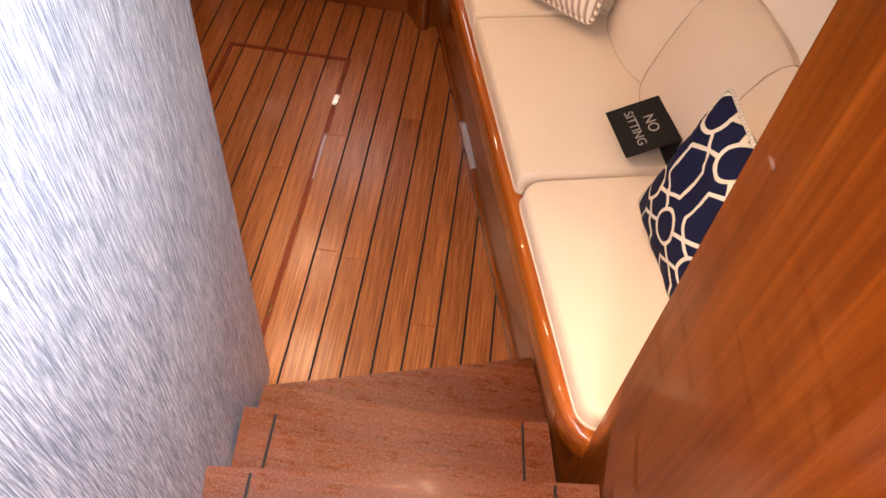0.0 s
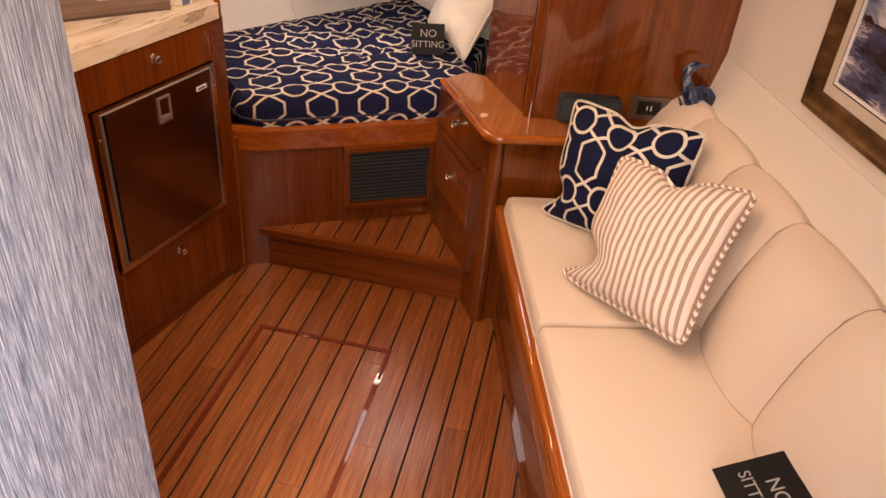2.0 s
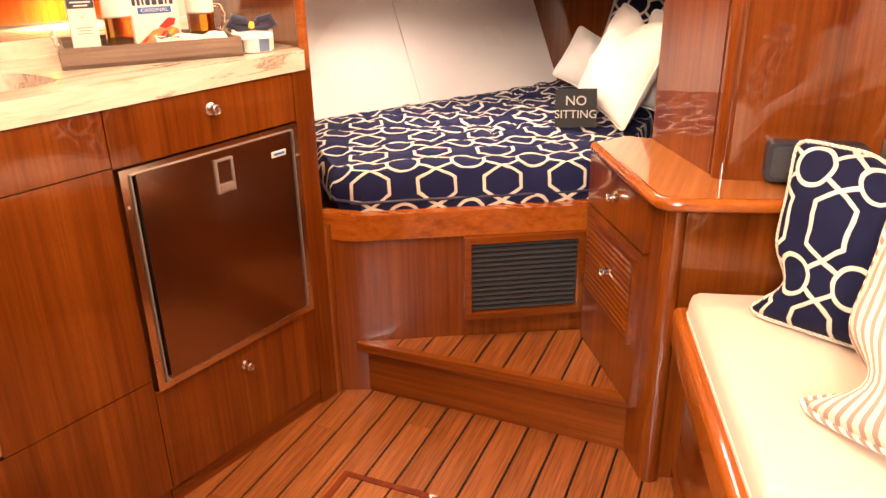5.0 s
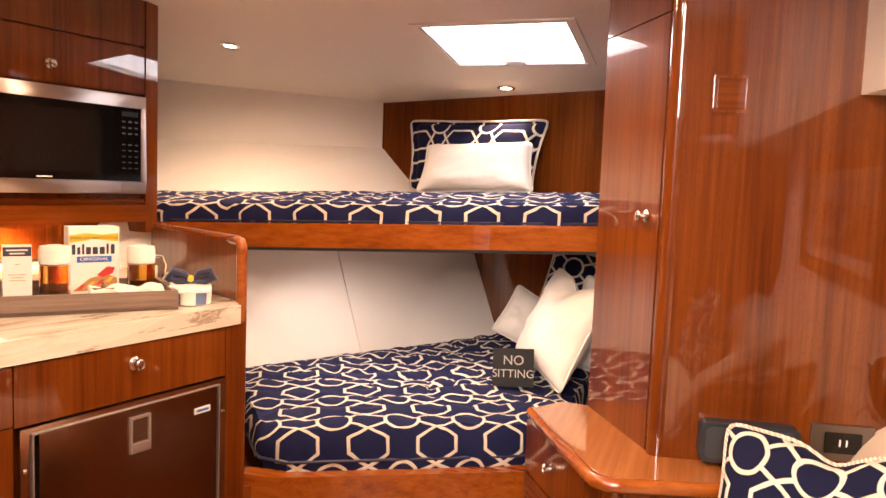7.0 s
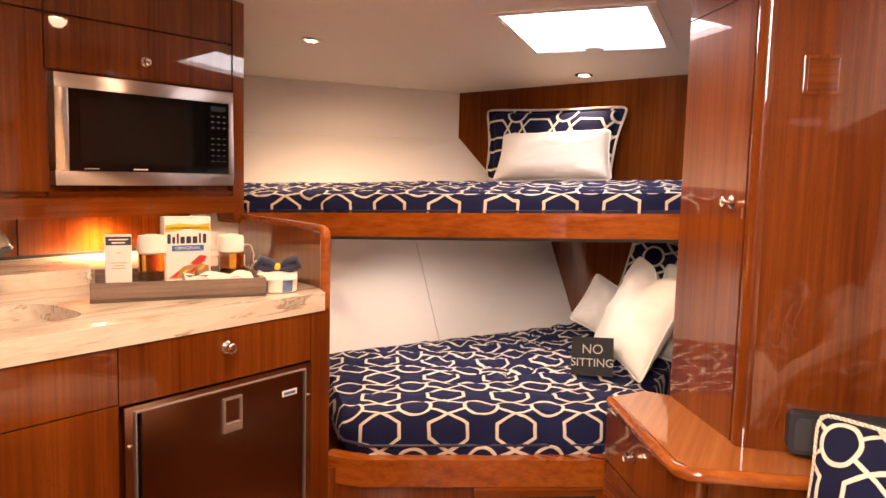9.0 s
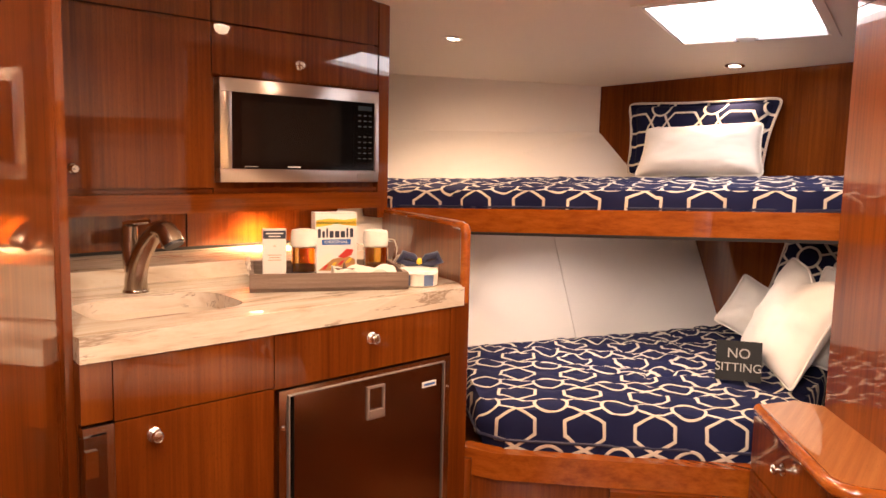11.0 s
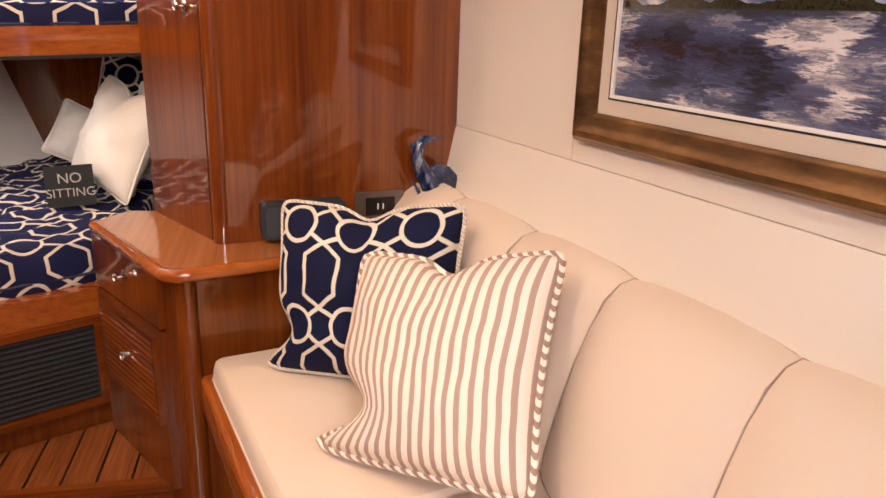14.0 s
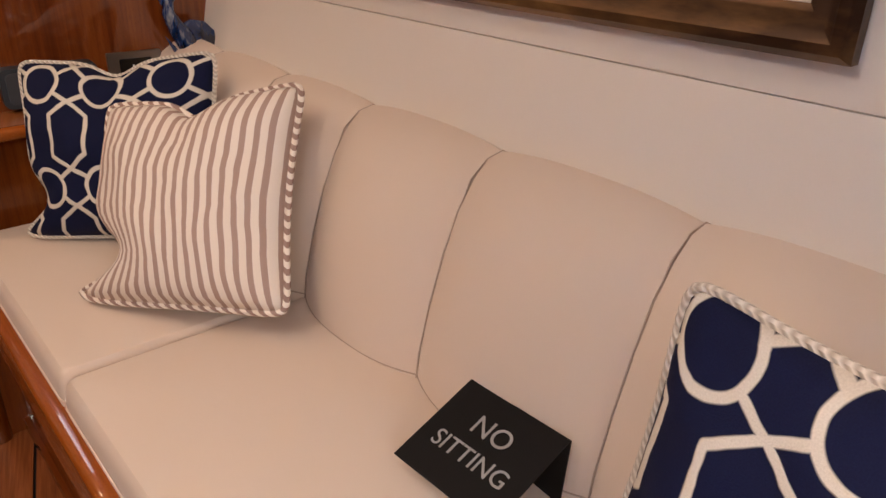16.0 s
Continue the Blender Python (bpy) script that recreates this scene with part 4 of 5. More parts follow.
ub = thing("upper_berth", "upper berth with a varnished solid teak fascia rail", "berth")
part("fascia", finish(board([UL, (-1.0, 4.193), (-0.5, 4.297), UR], 0.035, lambda i: uz([UL[0], -1.0, -0.5, UR[0]][i]) - 0.072, lambda i: uz([UL[0], -1.0, -0.5, UR[0]][i])), 0.010, 4), M_rail, ub, "varnished teak fascia rail")
part("platform", finish(prism([(-1.53, 4.12), (-0.05, 4.43), (0.1, 5.0), (-1.05, 5.2), (-2.2, 4.75)], lambda x, y: uz(x) - 0.055, lambda x, y: uz(x) - 0.02)), M_hull, ub, "white lined berth platform")
part("lip_strip", finish(board([(UL[0], UL[1] - 0.003), (-0.02, UR[1] - 0.007)], 0.004, lambda i: uz([UL[0], 0.0][i]) - 0.079, lambda i: uz([UL[0], 0.0][i]) - 0.070)), M_dark, ub)
UPM = [(-1.53, 4.125), (-1.0, 4.233), (-0.5, 4.337), (-0.06, 4.43), (0.0, 4.96), (-1.02, 5.16), (-2.10, 4.62), (-1.75, 4.2)]
mattress("upper_mattress", UPM, lambda x, y: uz(x) - 0.022, lambda x, y: uz(x) + 0.060 + 0.028 * min(1.0, max(0.0, y - 4.13 - 0.21 * (x + 1.53)) / 0.35), M_navy_bed, "navy trellis-print mattress on the upper berth", 0.008, radians(12))


for x, y, watts in ((-0.95, 4.28, 4.2), (-0.62, 4.345, 2.9)):
    zb = uz(x) - 0.0555
    bl = thing("berth_light", "small puck light under the upper berth", "light", pose(x, y, zb), "berth lights")
    part("housing", finish(lathe([(0.028, 0), (0.028, -0.010), (0.022, -0.012)], 20)), M_nickel, bl)
    part("lens", finish(lathe([(0.021, -0.0105), (0.018, -0.0135), (0.005, -0.014)], 20)), M_bulb, bl, "glowing lens")
    lamp("berth_lamp", "SPOT", look((x, y, zb - 0.018), (x - 0.02, y + 0.10, 0.5)), watts, (1.0, 0.82, 0.70), cone=142, blend=0.5, soft=0.04)


def pillow(name, label, w, h, depth, mat, m, cord=None, cord_r=0.005, category="pillow", pinch=0.10, u0=0.0, v0=0.0, dent=0.0, seed=0, ear=0.0, flange=0.0, flare=0.0, turned=False, lift=0.0):
    """A stuffed pillow: two bulged faces with pinched corners, creases, and a cord round the seam."""
    th = thing(name, label, category, m)
    bm = bmesh.new()
    uv = bm.loops.layers.uv.new("UVMap")
    N = 26

    def surf(i, j, side):
        a, b = 2 * i / N - 1, 2 * j / N - 1
        bow_x = 1 - pinch * (1 - b * b) * 0.55
        bow_y = 1 - pinch * (1 - a * a) * 0.55
        e = max(0.0, (1 - a ** 4) * (1 - b ** 4)) ** 0.55
        bulge = depth / 2 * e * (0.55 + 0.45 * (1 - 0.5 * (a * a + b * b)))
        blunt = 1 - 0.055 * (a * b) ** 10
        x, y = a * w / 2 * bow_x * blunt * (1 + flare * b), b * h / 2 * bow_y * blunt
        z = side * bulge
        x += ear * math.exp(-((b + 0.55) / 0.30) ** 2) * ((1 - a) / 2) ** 4
        tip = lift * (((1 - a) / 2) * ((1 - b) / 2)) ** 3
        x, y = x - 0.6 * tip, y + tip
        if dent:
            y -= dent * max(0, b) * math.exp(-(a / 0.22) ** 2) * (1 if b > 0 else 0)
        wob = noise.noise(Vector((a * 2.2 + seed, b * 2.2, side * 3.1 + seed)))
        fold = noise.noise(Vector((a * 6 + seed, b * 6 - seed, side + seed * 2)))
        crease = noise.noise(Vector((math.atan2(b, a) * 5 + seed, (a * a + b * b) * 1.2, side + seed)))
        z += side * e * (0.09 * depth * wob + 0.025 * depth * fold) + side * (0.03 if mat is M_stripe else 0.08) * depth * crease * min(1.0, a * a + b * b) * e
        return Vector((x, y, z))

    grids = {}
    for side in (1, -1):
        for i in range(N + 1):
            for j in range(N + 1):
                edge = i in (0, N) or j in (0, N)
                if edge and side < 0:
                    grids[side, i, j] = grids[1, i, j]
                else:
                    grids[side, i, j] = bm.verts.new(surf(i, j, side))
        for i in range(N):
            for j in range(N):
                q = [(i, j), (i + 1, j), (i + 1, j + 1), (i, j + 1)]
                if side < 0:
                    q = q[::-1]
                f = bm.faces.new([grids[side, a, b] for a, b in q])
                for lp, (a, b) in zip(f.loops, q):
                    s_, t_ = (a / N - 0.5) * w, (b / N - 0.5) * h
                    lp[uv].uv = (u0 + t_, v0 + s_) if turned else (u0 + s_, v0 + t_)
    for f in bm.faces:
        f.smooth = True
    rim = [surf(i, 0, 1) for i in range(N)] + [surf(N, j, 1) for j in range(N)] + [surf(N - i, N, 1) for i in range(N)] + [surf(0, N - j, 1) for j in range(N)]
    part("cover", bm, mat, th)
    if flange:
        fb = bmesh.new()
        outer = [fb.verts.new(p * (1 + flange / (w / 2)) + Vector((0, 0, 0.004 * math.sin(k * 0.9)))) for k, p in enumerate(rim)]
        inner = [fb.verts.new(p * 0.99) for p in rim]
        low = [fb.verts.new(p * 0.99 - Vector((0, 0, 0.004))) for p in rim]
        lowo = [fb.verts.new(v.co - Vector((0, 0, 0.004))) for v in outer]
        fuv = fb.loops.layers.uv.new("UVMap")
        for k in range(len(rim)):
            j = (k + 1) % len(rim)
            for qd in ((inner[k], inner[j], outer[j], outer[k]), (outer[k], outer[j], lowo[j], lowo[k]), (lowo[k], lowo[j], low[j], low[k])):
                f = fb.faces.new(qd)
                f.smooth = True
                for lp in f.loops:
                    lp[fuv].uv = (u0 + lp.vert.co.y, v0 + lp.vert.co.x) if turned else (u0 + lp.vert.co.x, v0 + lp.vert.co.y)
        part("flange", fb, mat, th)
        rim = [p * (1 + flange / (w / 2)) for p in rim]
    if cord:
        part("cord", finish(tube(rim, cord_r, 8, closed=True)), cord, th, "corded edge")
    return th


def corner_pose(tl, tr, bl, lift=0.0):
    """The pose of a flat thing from three of its corners; x to its right, y up it, z towards the viewer."""
    tl, tr, bl = Vector(tl), Vector(tr), Vector(bl)
    xa = (tr - tl).normalized()
    za = xa.cross(tl - bl).normalized()
    ya = za.cross(xa)
    c = (tr + bl) / 2 + za * lift
    return Matrix(((xa.x, ya.x, za.x, c.x), (xa.y, ya.y, za.y, c.y), (xa.z, ya.z, za.z, c.z), (0, 0, 0, 1)))


# pillows on the upper berth, leaning on the bulkhead
UPZ = uz(-0.85) + 0.088
SH = Matrix.Translation((-0.845, 5.045, UPZ + 0.142)) @ pose(0, 0, 0, 78, 0, -8)
pillow("sham_pillow", "navy trellis flanged sham leaning on the bulkhead", 0.51, 0.265, 0.11, M_navy, SH, M_cord, 0.0048, pinch=0.11, u0=-0.06, v0=0.03, seed=3, flange=0.024, flare=0.07, turned=True)
pillow("white_pillow", "white linen lumbar pillow leaning on the sham", 0.44, 0.195, 0.13, M_white, Matrix.Translation((-0.795, 4.935, UPZ + 0.096)) @ pose(0, 0, 0, 70, 0, -3) @ pose(0, 0, 0, 0, 0, 2.5), M_white, 0.003, pinch=0.12, seed=7, flare=-0.05)

# pillows on the lower berth
LZ = 0.638
pillow("sham_pillow", "navy trellis sham leaning on the bulkhead", 0.33, 0.33, 0.10, M_navy, Matrix.Translation((-0.37, 4.92, LZ + 0.185)) @ pose(0, 0, 0, 76, 0, -8) @ pose(0, 0, 0, 0, 0, -12), M_cord, 0.0048, pinch=0.10, seed=4)
pillow("white_pillow", "small white linen pillow leaning at the back", 0.18, 0.19, 0.09, M_white, Matrix.Translation((-0.560, 4.86, LZ + 0.105)) @ pose(0, 0, 0, 72, 0, 14) @ pose(0, 0, 0, 0, 0, -28), M_white, 0.004, pinch=0.14, seed=9)
pillow("white_pillow", "large white linen pillow with pinched top leaning on the locker", 0.36, 0.315, 0.11, M_white, corner_pose((-0.406, 4.624, 0.950), (-0.210, 4.350, 0.912), (-0.538, 4.600, 0.690)), M_white, 0.003, pinch=0.17, seed=12, dent=0.03)
pillow("white_pillow", "white linen pillow behind the locker pillar", 0.28, 0.29, 0.11, M_white, Matrix.Translation((-0.235, 4.57, LZ + 0.145)) @ pose(0, 0, 0, 76, 0, -20) @ pose(0, 0, 0, 0, 0, -10), M_white, 0.004, pinch=0.14, seed=15)


def tent_sign(label, m, w=0.135, h=0.115, fs=0.036):
    """A folded black card, printed on its front face; local y leans up the front."""
    s = thing("tent_sign", label, "sign", m)
    part("front", finish(box(-w / 2, w / 2, -h / 2, h / 2, -0.0016, 0.0), 0), M_black, s)
    letters("lettering", "NO", fs, M_text, s, pose(0.0, 0.020, 0.0004))
    letters("lettering", "SITTING", fs * 0.86, M_text, s, pose(0.0, -0.018, 0.0004))
    back = part("back", finish(box(-w / 2, w / 2, -h, 0.0, -0.0016, 0.0)), M_black, s)
    back.matrix_local = pose(0, h / 2, 0.0) @ pose(0, 0, -0.001, 62)
    return s


sl, sr = Vector((-0.535, 4.318, 0.640)), Vector((-0.420, 4.348, 0.641))
tent_sign("black folded card sign on the lower mattress", corner_pose((sl.x, sl.y + 0.030, 0.742), (sr.x, sr.y + 0.030, 0.744), (sl.x, sl.y, 0.640)), 0.118, 0.108, 0.038)

# ---- pillar locker, side cabinet and shelf ----
pv = Vector((PILC[0] - PILB[0], PILC[1] - PILB[1]))
plen = pv.length
pang = math.degrees(math.atan2(pv.y, pv.x))
pk = thing("locker", "tall gloss teak hanging locker with mirror-bright varnish", "locker", Matrix.Translation((*PILB, 0)) @ pose(0, 0, 0, 0, 0, pang))
part("body", finish(box(0.0, plen, 0.018, 0.06, 0.688, 1.80)), M_teak, pk)
dl = part("door", finish(box(0.002, plen - 0.0362, 0.0, 0.018, 0.690, 1.5555), 0.002, 1), M_teak, pk, "varnished teak door")
knob(dl, pose(plen - 0.085, 0.0, 1.160, 0, 0, 180))
part("head_panel", finish(box(0.002, plen - 0.0362, 0.0, 0.018, 1.5585, 1.80), 0.002, 1), M_teak, pk)
part("corner_post", finish(tube([(plen - 0.014, 0.016, 0.689), (plen - 0.014, 0.016, 1.2), (plen - 0.014, 0.016, 1.80)], 0.021, 16)), M_teak, pk, "rounded teak corner post")

sc = thing("side_cabinet", "low gloss teak cabinet with louvred door beside the berth", "cabinet")
CB, CT = Vector((-0.362, 4.030)), Vector((-0.140, 3.670))
cv = (CT - CB).normalized()
part("body", finish(prism([(CB.x + 0.014, CB.y + 0.014), (CT.x + 0.008, CT.y), (-0.100, 3.694), (0.36, 3.80), (0.36, 3.84), (PILC[0], PILC[1] - 0.005), (PILB[0], PILB[1])], 0.0, 0.662)), M_teak, sc)
part("corner_post", finish(tube([(-0.118, 3.690, 0.0), (-0.118, 3.690, 0.4), (-0.118, 3.690, 0.662)], 0.024, 14)), M_teak, sc, "rounded teak corner post")
clen = (CT - CB).length
scm = Matrix.Translation((CB.x, CB.y, 0)) @ pose(0, 0, 0, 0, 0, math.degrees(math.atan2(cv.y, cv.x)))
dw = part("drawer", finish(box(0.020, clen - 0.055, -0.006, 0.012, 0.535, 0.655), 0.002, 1), M_teak, sc)
dw.matrix_local = scm
knob(dw, pose(0.205, -0.006, 0.606, 0, 0, 180))
ld = part("door", finish(box(0.020, clen - 0.055, -0.006, 0.012, 0.155, 0.528), 0.002, 1), M_teak, sc)
ld.matrix_local = scm
knob(ld, pose(0.205, -0.010, 0.424, 0, 0, 180))
# no real gap: a near-black plate gives the shade between the louvres
part("louvre_backing", finish(box(0.054, clen - 0.088, -0.0075, -0.004, 0.312, 0.502)), M_dark, ld, "near-black plate painted as the shaded gap behind the louvres")
for i in range(13):
    b = bmesh.new()
    z = 0.320 + i * 0.0142
    vs = [b.verts.new(p) for p in ((0.056, -0.008, z + 0.010), (clen - 0.090, -0.008, z + 0.010), (clen - 0.090, -0.0165, z), (0.056, -0.0165, z), (0.056, -0.008, z + 0.006), (clen - 0.090, -0.008, z + 0.006), (clen - 0.090, -0.0165, z - 0.0035), (0.056, -0.0165, z - 0.0035))]
    for f in ((0, 1, 2, 3), (7, 6, 5, 4), (0, 4, 5, 1), (3, 2, 6, 7), (0, 3, 7, 4), (1, 5, 6, 2)):
        b.faces.new([vs[k] for k in f])
    part("louvre", finish(b, smooth=False), M_teak_x, ld)
part("louvre_frame", finish(ring_frame(0.046, clen - 0.080, 0.305, 0.510, 0.012, -0.015, -0.004)), M_teak_x, ld)

sh = thing("shelf", "L-shaped gloss teak shelf with rounded nosing", "shelf")
SHO = [(-0.338, 3.996), (-0.150, 3.655), (-0.128, 3.638), (-0.09, 3.641), (0.36, 3.782), (0.36, 3.855), (-0.02, 3.795), PILC, PILB, (-0.285, 4.08)]
# straw-toned teak, made paler to hold reflected light in its colour
part("top", finish(prism(SHO, 0.666, 0.690), 0.006, 3), wood("shelf_teak_lit", (0.22, 0.066, 0.014), (0.35, 0.122, 0.032), (0.46, 0.185, 0.058), "y", rough=0.3), sh)
part("nosing", finish(tube([(-0.344, 4.000, 0.677), (-0.246, 3.818, 0.677), (-0.154, 3.652, 0.677), (-0.142, 3.637, 0.677), (-0.122, 3.630, 0.677), (-0.095, 3.636, 0.677), (0.1, 3.697, 0.677), (0.36, 3.778, 0.677)], 0.0135, 12)), M_rail, sh, "rounded solid teak nosing")

# fittings on the settee's bulkhead; local x along it to starboard, y out of the room
BKM = Matrix.Translation((*PILC, 0)) @ pose(0, 0, 0, 0, 0, math.degrees(math.atan2(WCOR[1] - PILC[1], WCOR[0] - PILC[0])))
vp = thing("vent_plate", "small flush teak vent plate on the bulkhead", "vent", BKM)
part("rim", finish(ring_frame(0.070, 0.134, 1.362, 1.432, 0.006, -0.005, 0.004), 0.001, 1), M_teak, vp)
part("plate", finish(box(0.077, 0.127, -0.0025, 0.004, 1.369, 1.425)), M_teak_x, vp)
sp = thing("soundbar", "charcoal rounded loudspeaker bar on the bulkhead", "loudspeaker", BKM)
part("body", finish(plate(rounded_rect(0.082, 0.262, 0.700, 0.777, 0.014), -0.034, 0.0), 0.006, 2), M_speaker, sp)
part("grille", finish(plate(rounded_rect(0.092, 0.252, 0.708, 0.769, 0.010), -0.037, -0.034)), M_grille, sp, "black cloth grille")
ou = thing("outlet", "double socket with brushed nickel plate on the bulkhead", "outlet", BKM)
part("plate", finish(plate(rounded_rect(0.288, 0.400, 0.715, 0.784, 0.003), -0.006, 0.0), 0.0015, 1), steel("nickel_plate", (0.22, 0.19, 0.165), 0.35, (0.02, 1, 1)), ou)
oi = part("insert", finish(plate(rounded_rect(0.312, 0.378, 0.730, 0.770, 0.003), -0.0085, -0.005)), M_black_glass, ou, "black socket insert")
for x in (0.339, 0.351):
    part("slot", finish(box(x - 0.0014, x + 0.0014, -0.0095, -0.008, 0.744, 0.757)), M_paper, oi)
bx = BKM @ Vector((0.455, -0.055, 0.0))

fi = thing("fish_figurine", "blue ceramic billfish figurine standing behind the settee", "figurine", Matrix.Translation((bx.x - 0.010, bx.y, 0.725)) @ pose(0, 0, 0, 0, 0, 8) @ Matrix.Diagonal((0.90, 1.0, 1.14, 1)))


def figurine():
    """Leaping billfish: tapering curled body with tail, long bill, dorsal sail and fins, in one mesh."""
    bm = bmesh.new()
    spine = [(0.000, 0, 0.0), (0.010, 0, 0.022), (0.008, 0, 0.048), (-0.006, 0, 0.075), (-0.024, 0, 0.098), (-0.036, 0, 0.122), (-0.032, 0, 0.145), (-0.016, 0, 0.155), (0.004, 0, 0.157), (0.034, 0, 0.158)]
    rad = [0.013, 0.019, 0.023, 0.023, 0.019, 0.015, 0.013, 0.009, 0.003, 0.0008]
    tube(spine, lambda k: rad[min(9, int(round(k * 9)))], 12, bm=bm)

    def fin(pts, t=0.0025):
        a = [bm.verts.new((x, -t, z)) for x, z in pts]
        b = [bm.verts.new((x, t, z)) for x, z in pts]
        bm.faces.new(a)
        bm.faces.new(b[::-1])
        for i in range(len(pts)):
            bm.faces.new((a[i], b[i], b[(i + 1) % len(pts)], a[(i + 1) % len(pts)]))

    fin([(0.000, 0.005), (0.020, 0.020), (0.050, 0.035), (0.068, 0.060), (0.066, 0.085), (0.045, 0.103), (0.012, 0.108), (-0.010, 0.100), (0.010, 0.070), (0.015, 0.040)], 0.004)
    fin([(-0.036, 0.120), (-0.052, 0.140), (-0.056, 0.150), (-0.045, 0.149), (-0.030, 0.160), (-0.010, 0.163), (-0.020, 0.150)])
    fin([(-0.002, 0.010), (-0.022, 0.030), (-0.042, 0.066), (-0.050, 0.082), (-0.030, 0.062), (-0.012, 0.040)])
    fin([(-0.014, 0.0), (0.024, 0.0), (0.018, 0.012), (-0.010, 0.012)], 0.014)
    return bm


fm, nt, p = base_mat("blue_glazed_ceramic", (0.03, 0.09, 0.25), 0.12, 0, 0.8)
f = noise_tex(nt, coords(nt, (1, 1, 0.5)), 45, 4, 0.6, 0.8)
nt.links.new(ramp(nt, f, [(0.38, (0.003, 0.006, 0.022)), (0.55, (0.008, 0.028, 0.10)), (0.70, (0.25, 0.27, 0.28))]), p.inputs["Base Color"])
part("body", finish(figurine()), fm, fi)

# ---- settee ----
SET = pose(-0.063, 3.66, 0, 0, 0, -75)
se = thing("settee", "settee of gloss teak with cream channelled backrest and rounded rail", "settee", SET)
part("front_panel", finish(box(-0.10, 1.76, 0.016, 0.04, 0.0, 0.40)), M_teak_x, se)
part("seat_deck", finish(box(-0.02, 1.82, 0.04, 0.55, 0.30, 0.352)), M_teak_x, se)
railp = [(-0.03, 0.004, 0.405), (0.5, 0.0, 0.405), (1.0, 0.0, 0.405), (1.5, 0.0, 0.405), (1.68, 0.0, 0.405), (1.73, 0.004, 0.405), (1.765, 0.016, 0.405), (1.787, 0.036, 0.405), (1.80, 0.075, 0.405)]
rb = bmesh.new()
prev = None
prof = rounded_rect(-0.036, 0.014, -0.050, 0.036, 0.016, 4)
for i, pnt in enumerate(railp):
    a = Vector(railp[max(0, i - 1)])
    b = Vector(railp[min(len(railp) - 1, i + 1)])
    tdir = (b - a).normalized()
    nrm = Vector((-tdir.y, tdir.x, 0))
    row = [rb.verts.new(Vector(pnt) + nrm * u + Vector((0, 0, v))) for u, v in prof]
    if prev:
        for k in range(len(prof)):
            rb.faces.new((prev[k], prev[(k + 1) % len(prof)], row[(k + 1) % len(prof)], row[k]))
    else:
        rb.faces.new(row)
    prev = row
rb.faces.new(prev[::-1])
part("rail", finish(rb), M_rail, se, "rounded varnished teak rail")
part("end_curve", finish(prism([(1.755, 0.016), (1.80, 0.04), (1.83, 0.10), (1.83, 0.5), (1.79, 0.5), (1.79, 0.11), (1.765, 0.06), (1.74, 0.04)], 0.0, 0.38)), M_teak, se, "curved teak end")
part("toe_strip", finish(box(-0.10, 1.755, 0.006, 0.018, 0.0, 0.03), 0.003, 1), M_teak_x, se)


def cushion(x0, x1, y0, y1, z0, z1, r, m, name, label, group, cat="cushion", crown=0.012, yskew=0.0):
    """A boxed seat cushion with rounded top edges, a crowned top and a welt along its front."""
    th = thing(name, label, cat, m, group)
    bm = bmesh.new()
    rows = []
    cx, cy = (x0 + x1) / 2, (y0 + y1) / 2
    outline = rounded_rect(x0, x1, y0, y1, r * (3.2 if x1 > 1.7 else 0.9), 6)
    dense = []
    for i in range(len(outline)):
        p, q = Vector(outline[i]), Vector(outline[(i + 1) % len(outline)])
        mm = max(1, int((q - p).length / 0.03))
        dense += [p + (q - p) * (k / mm) for k in range(mm)]
    hx, hy = (x1 - x0) / 2, (y1 - y0) / 2
    levels = [(0.0, 0.0), (0.0, 0.70), (0.10, 0.84), (0.35, 0.95), (0.75, 0.995), (1.2, 1.0)]
    for ins, hh in levels:
        rows.append([bm.verts.new((cx + (p.x - cx) * (1 - ins * r / hx), cy + (p.y - cy) * (1 - ins * r / hy), z0 + (z1 - z0) * hh)) for p in dense])
    k0x, k0y = 1 - 1.2 * r / hx, 1 - 1.2 * r / hy
    for s in (0.8, 0.6, 0.4, 0.2, 0.05):
        rows.append([bm.verts.new((cx + (p.x - cx) * k0x * s, cy + (p.y - cy) * k0y * s, z1 + crown * (1 - s * s) + 0.002 * noise.noise(Vector((p.x * s * 9, p.y * s * 9, x0 * 7))))) for p in dense])
    nd = len(dense)
    for a, b in zip(rows, rows[1:]):
        for j in range(nd):
            bm.faces.new((a[j], a[(j + 1) % nd], b[(j + 1) % nd], b[j]))
    bm.faces.new(rows[0][::-1])
    bm.faces.new(rows[-1])
    part("cover", finish(bm), M_seat, th)
    part("welt", finish(tube([Vector((cx + (p.x - cx) * 1.003, cy + (p.y - cy) * 1.003, z0 + (z1 - z0) * 0.68)) for p in dense], 0.0014, 6, closed=True)), M_seat, th)
    return th


for x0, x1 in ((0.004, 0.592), (0.596, 1.196), (1.200, 1.783)):
    cushion(x0, x1, -0.012, 0.40, 0.355, 0.497, 0.015, SET, "seat_cushion", "cream upholstered boxed seat cushion on the settee", "settee seat cushions")

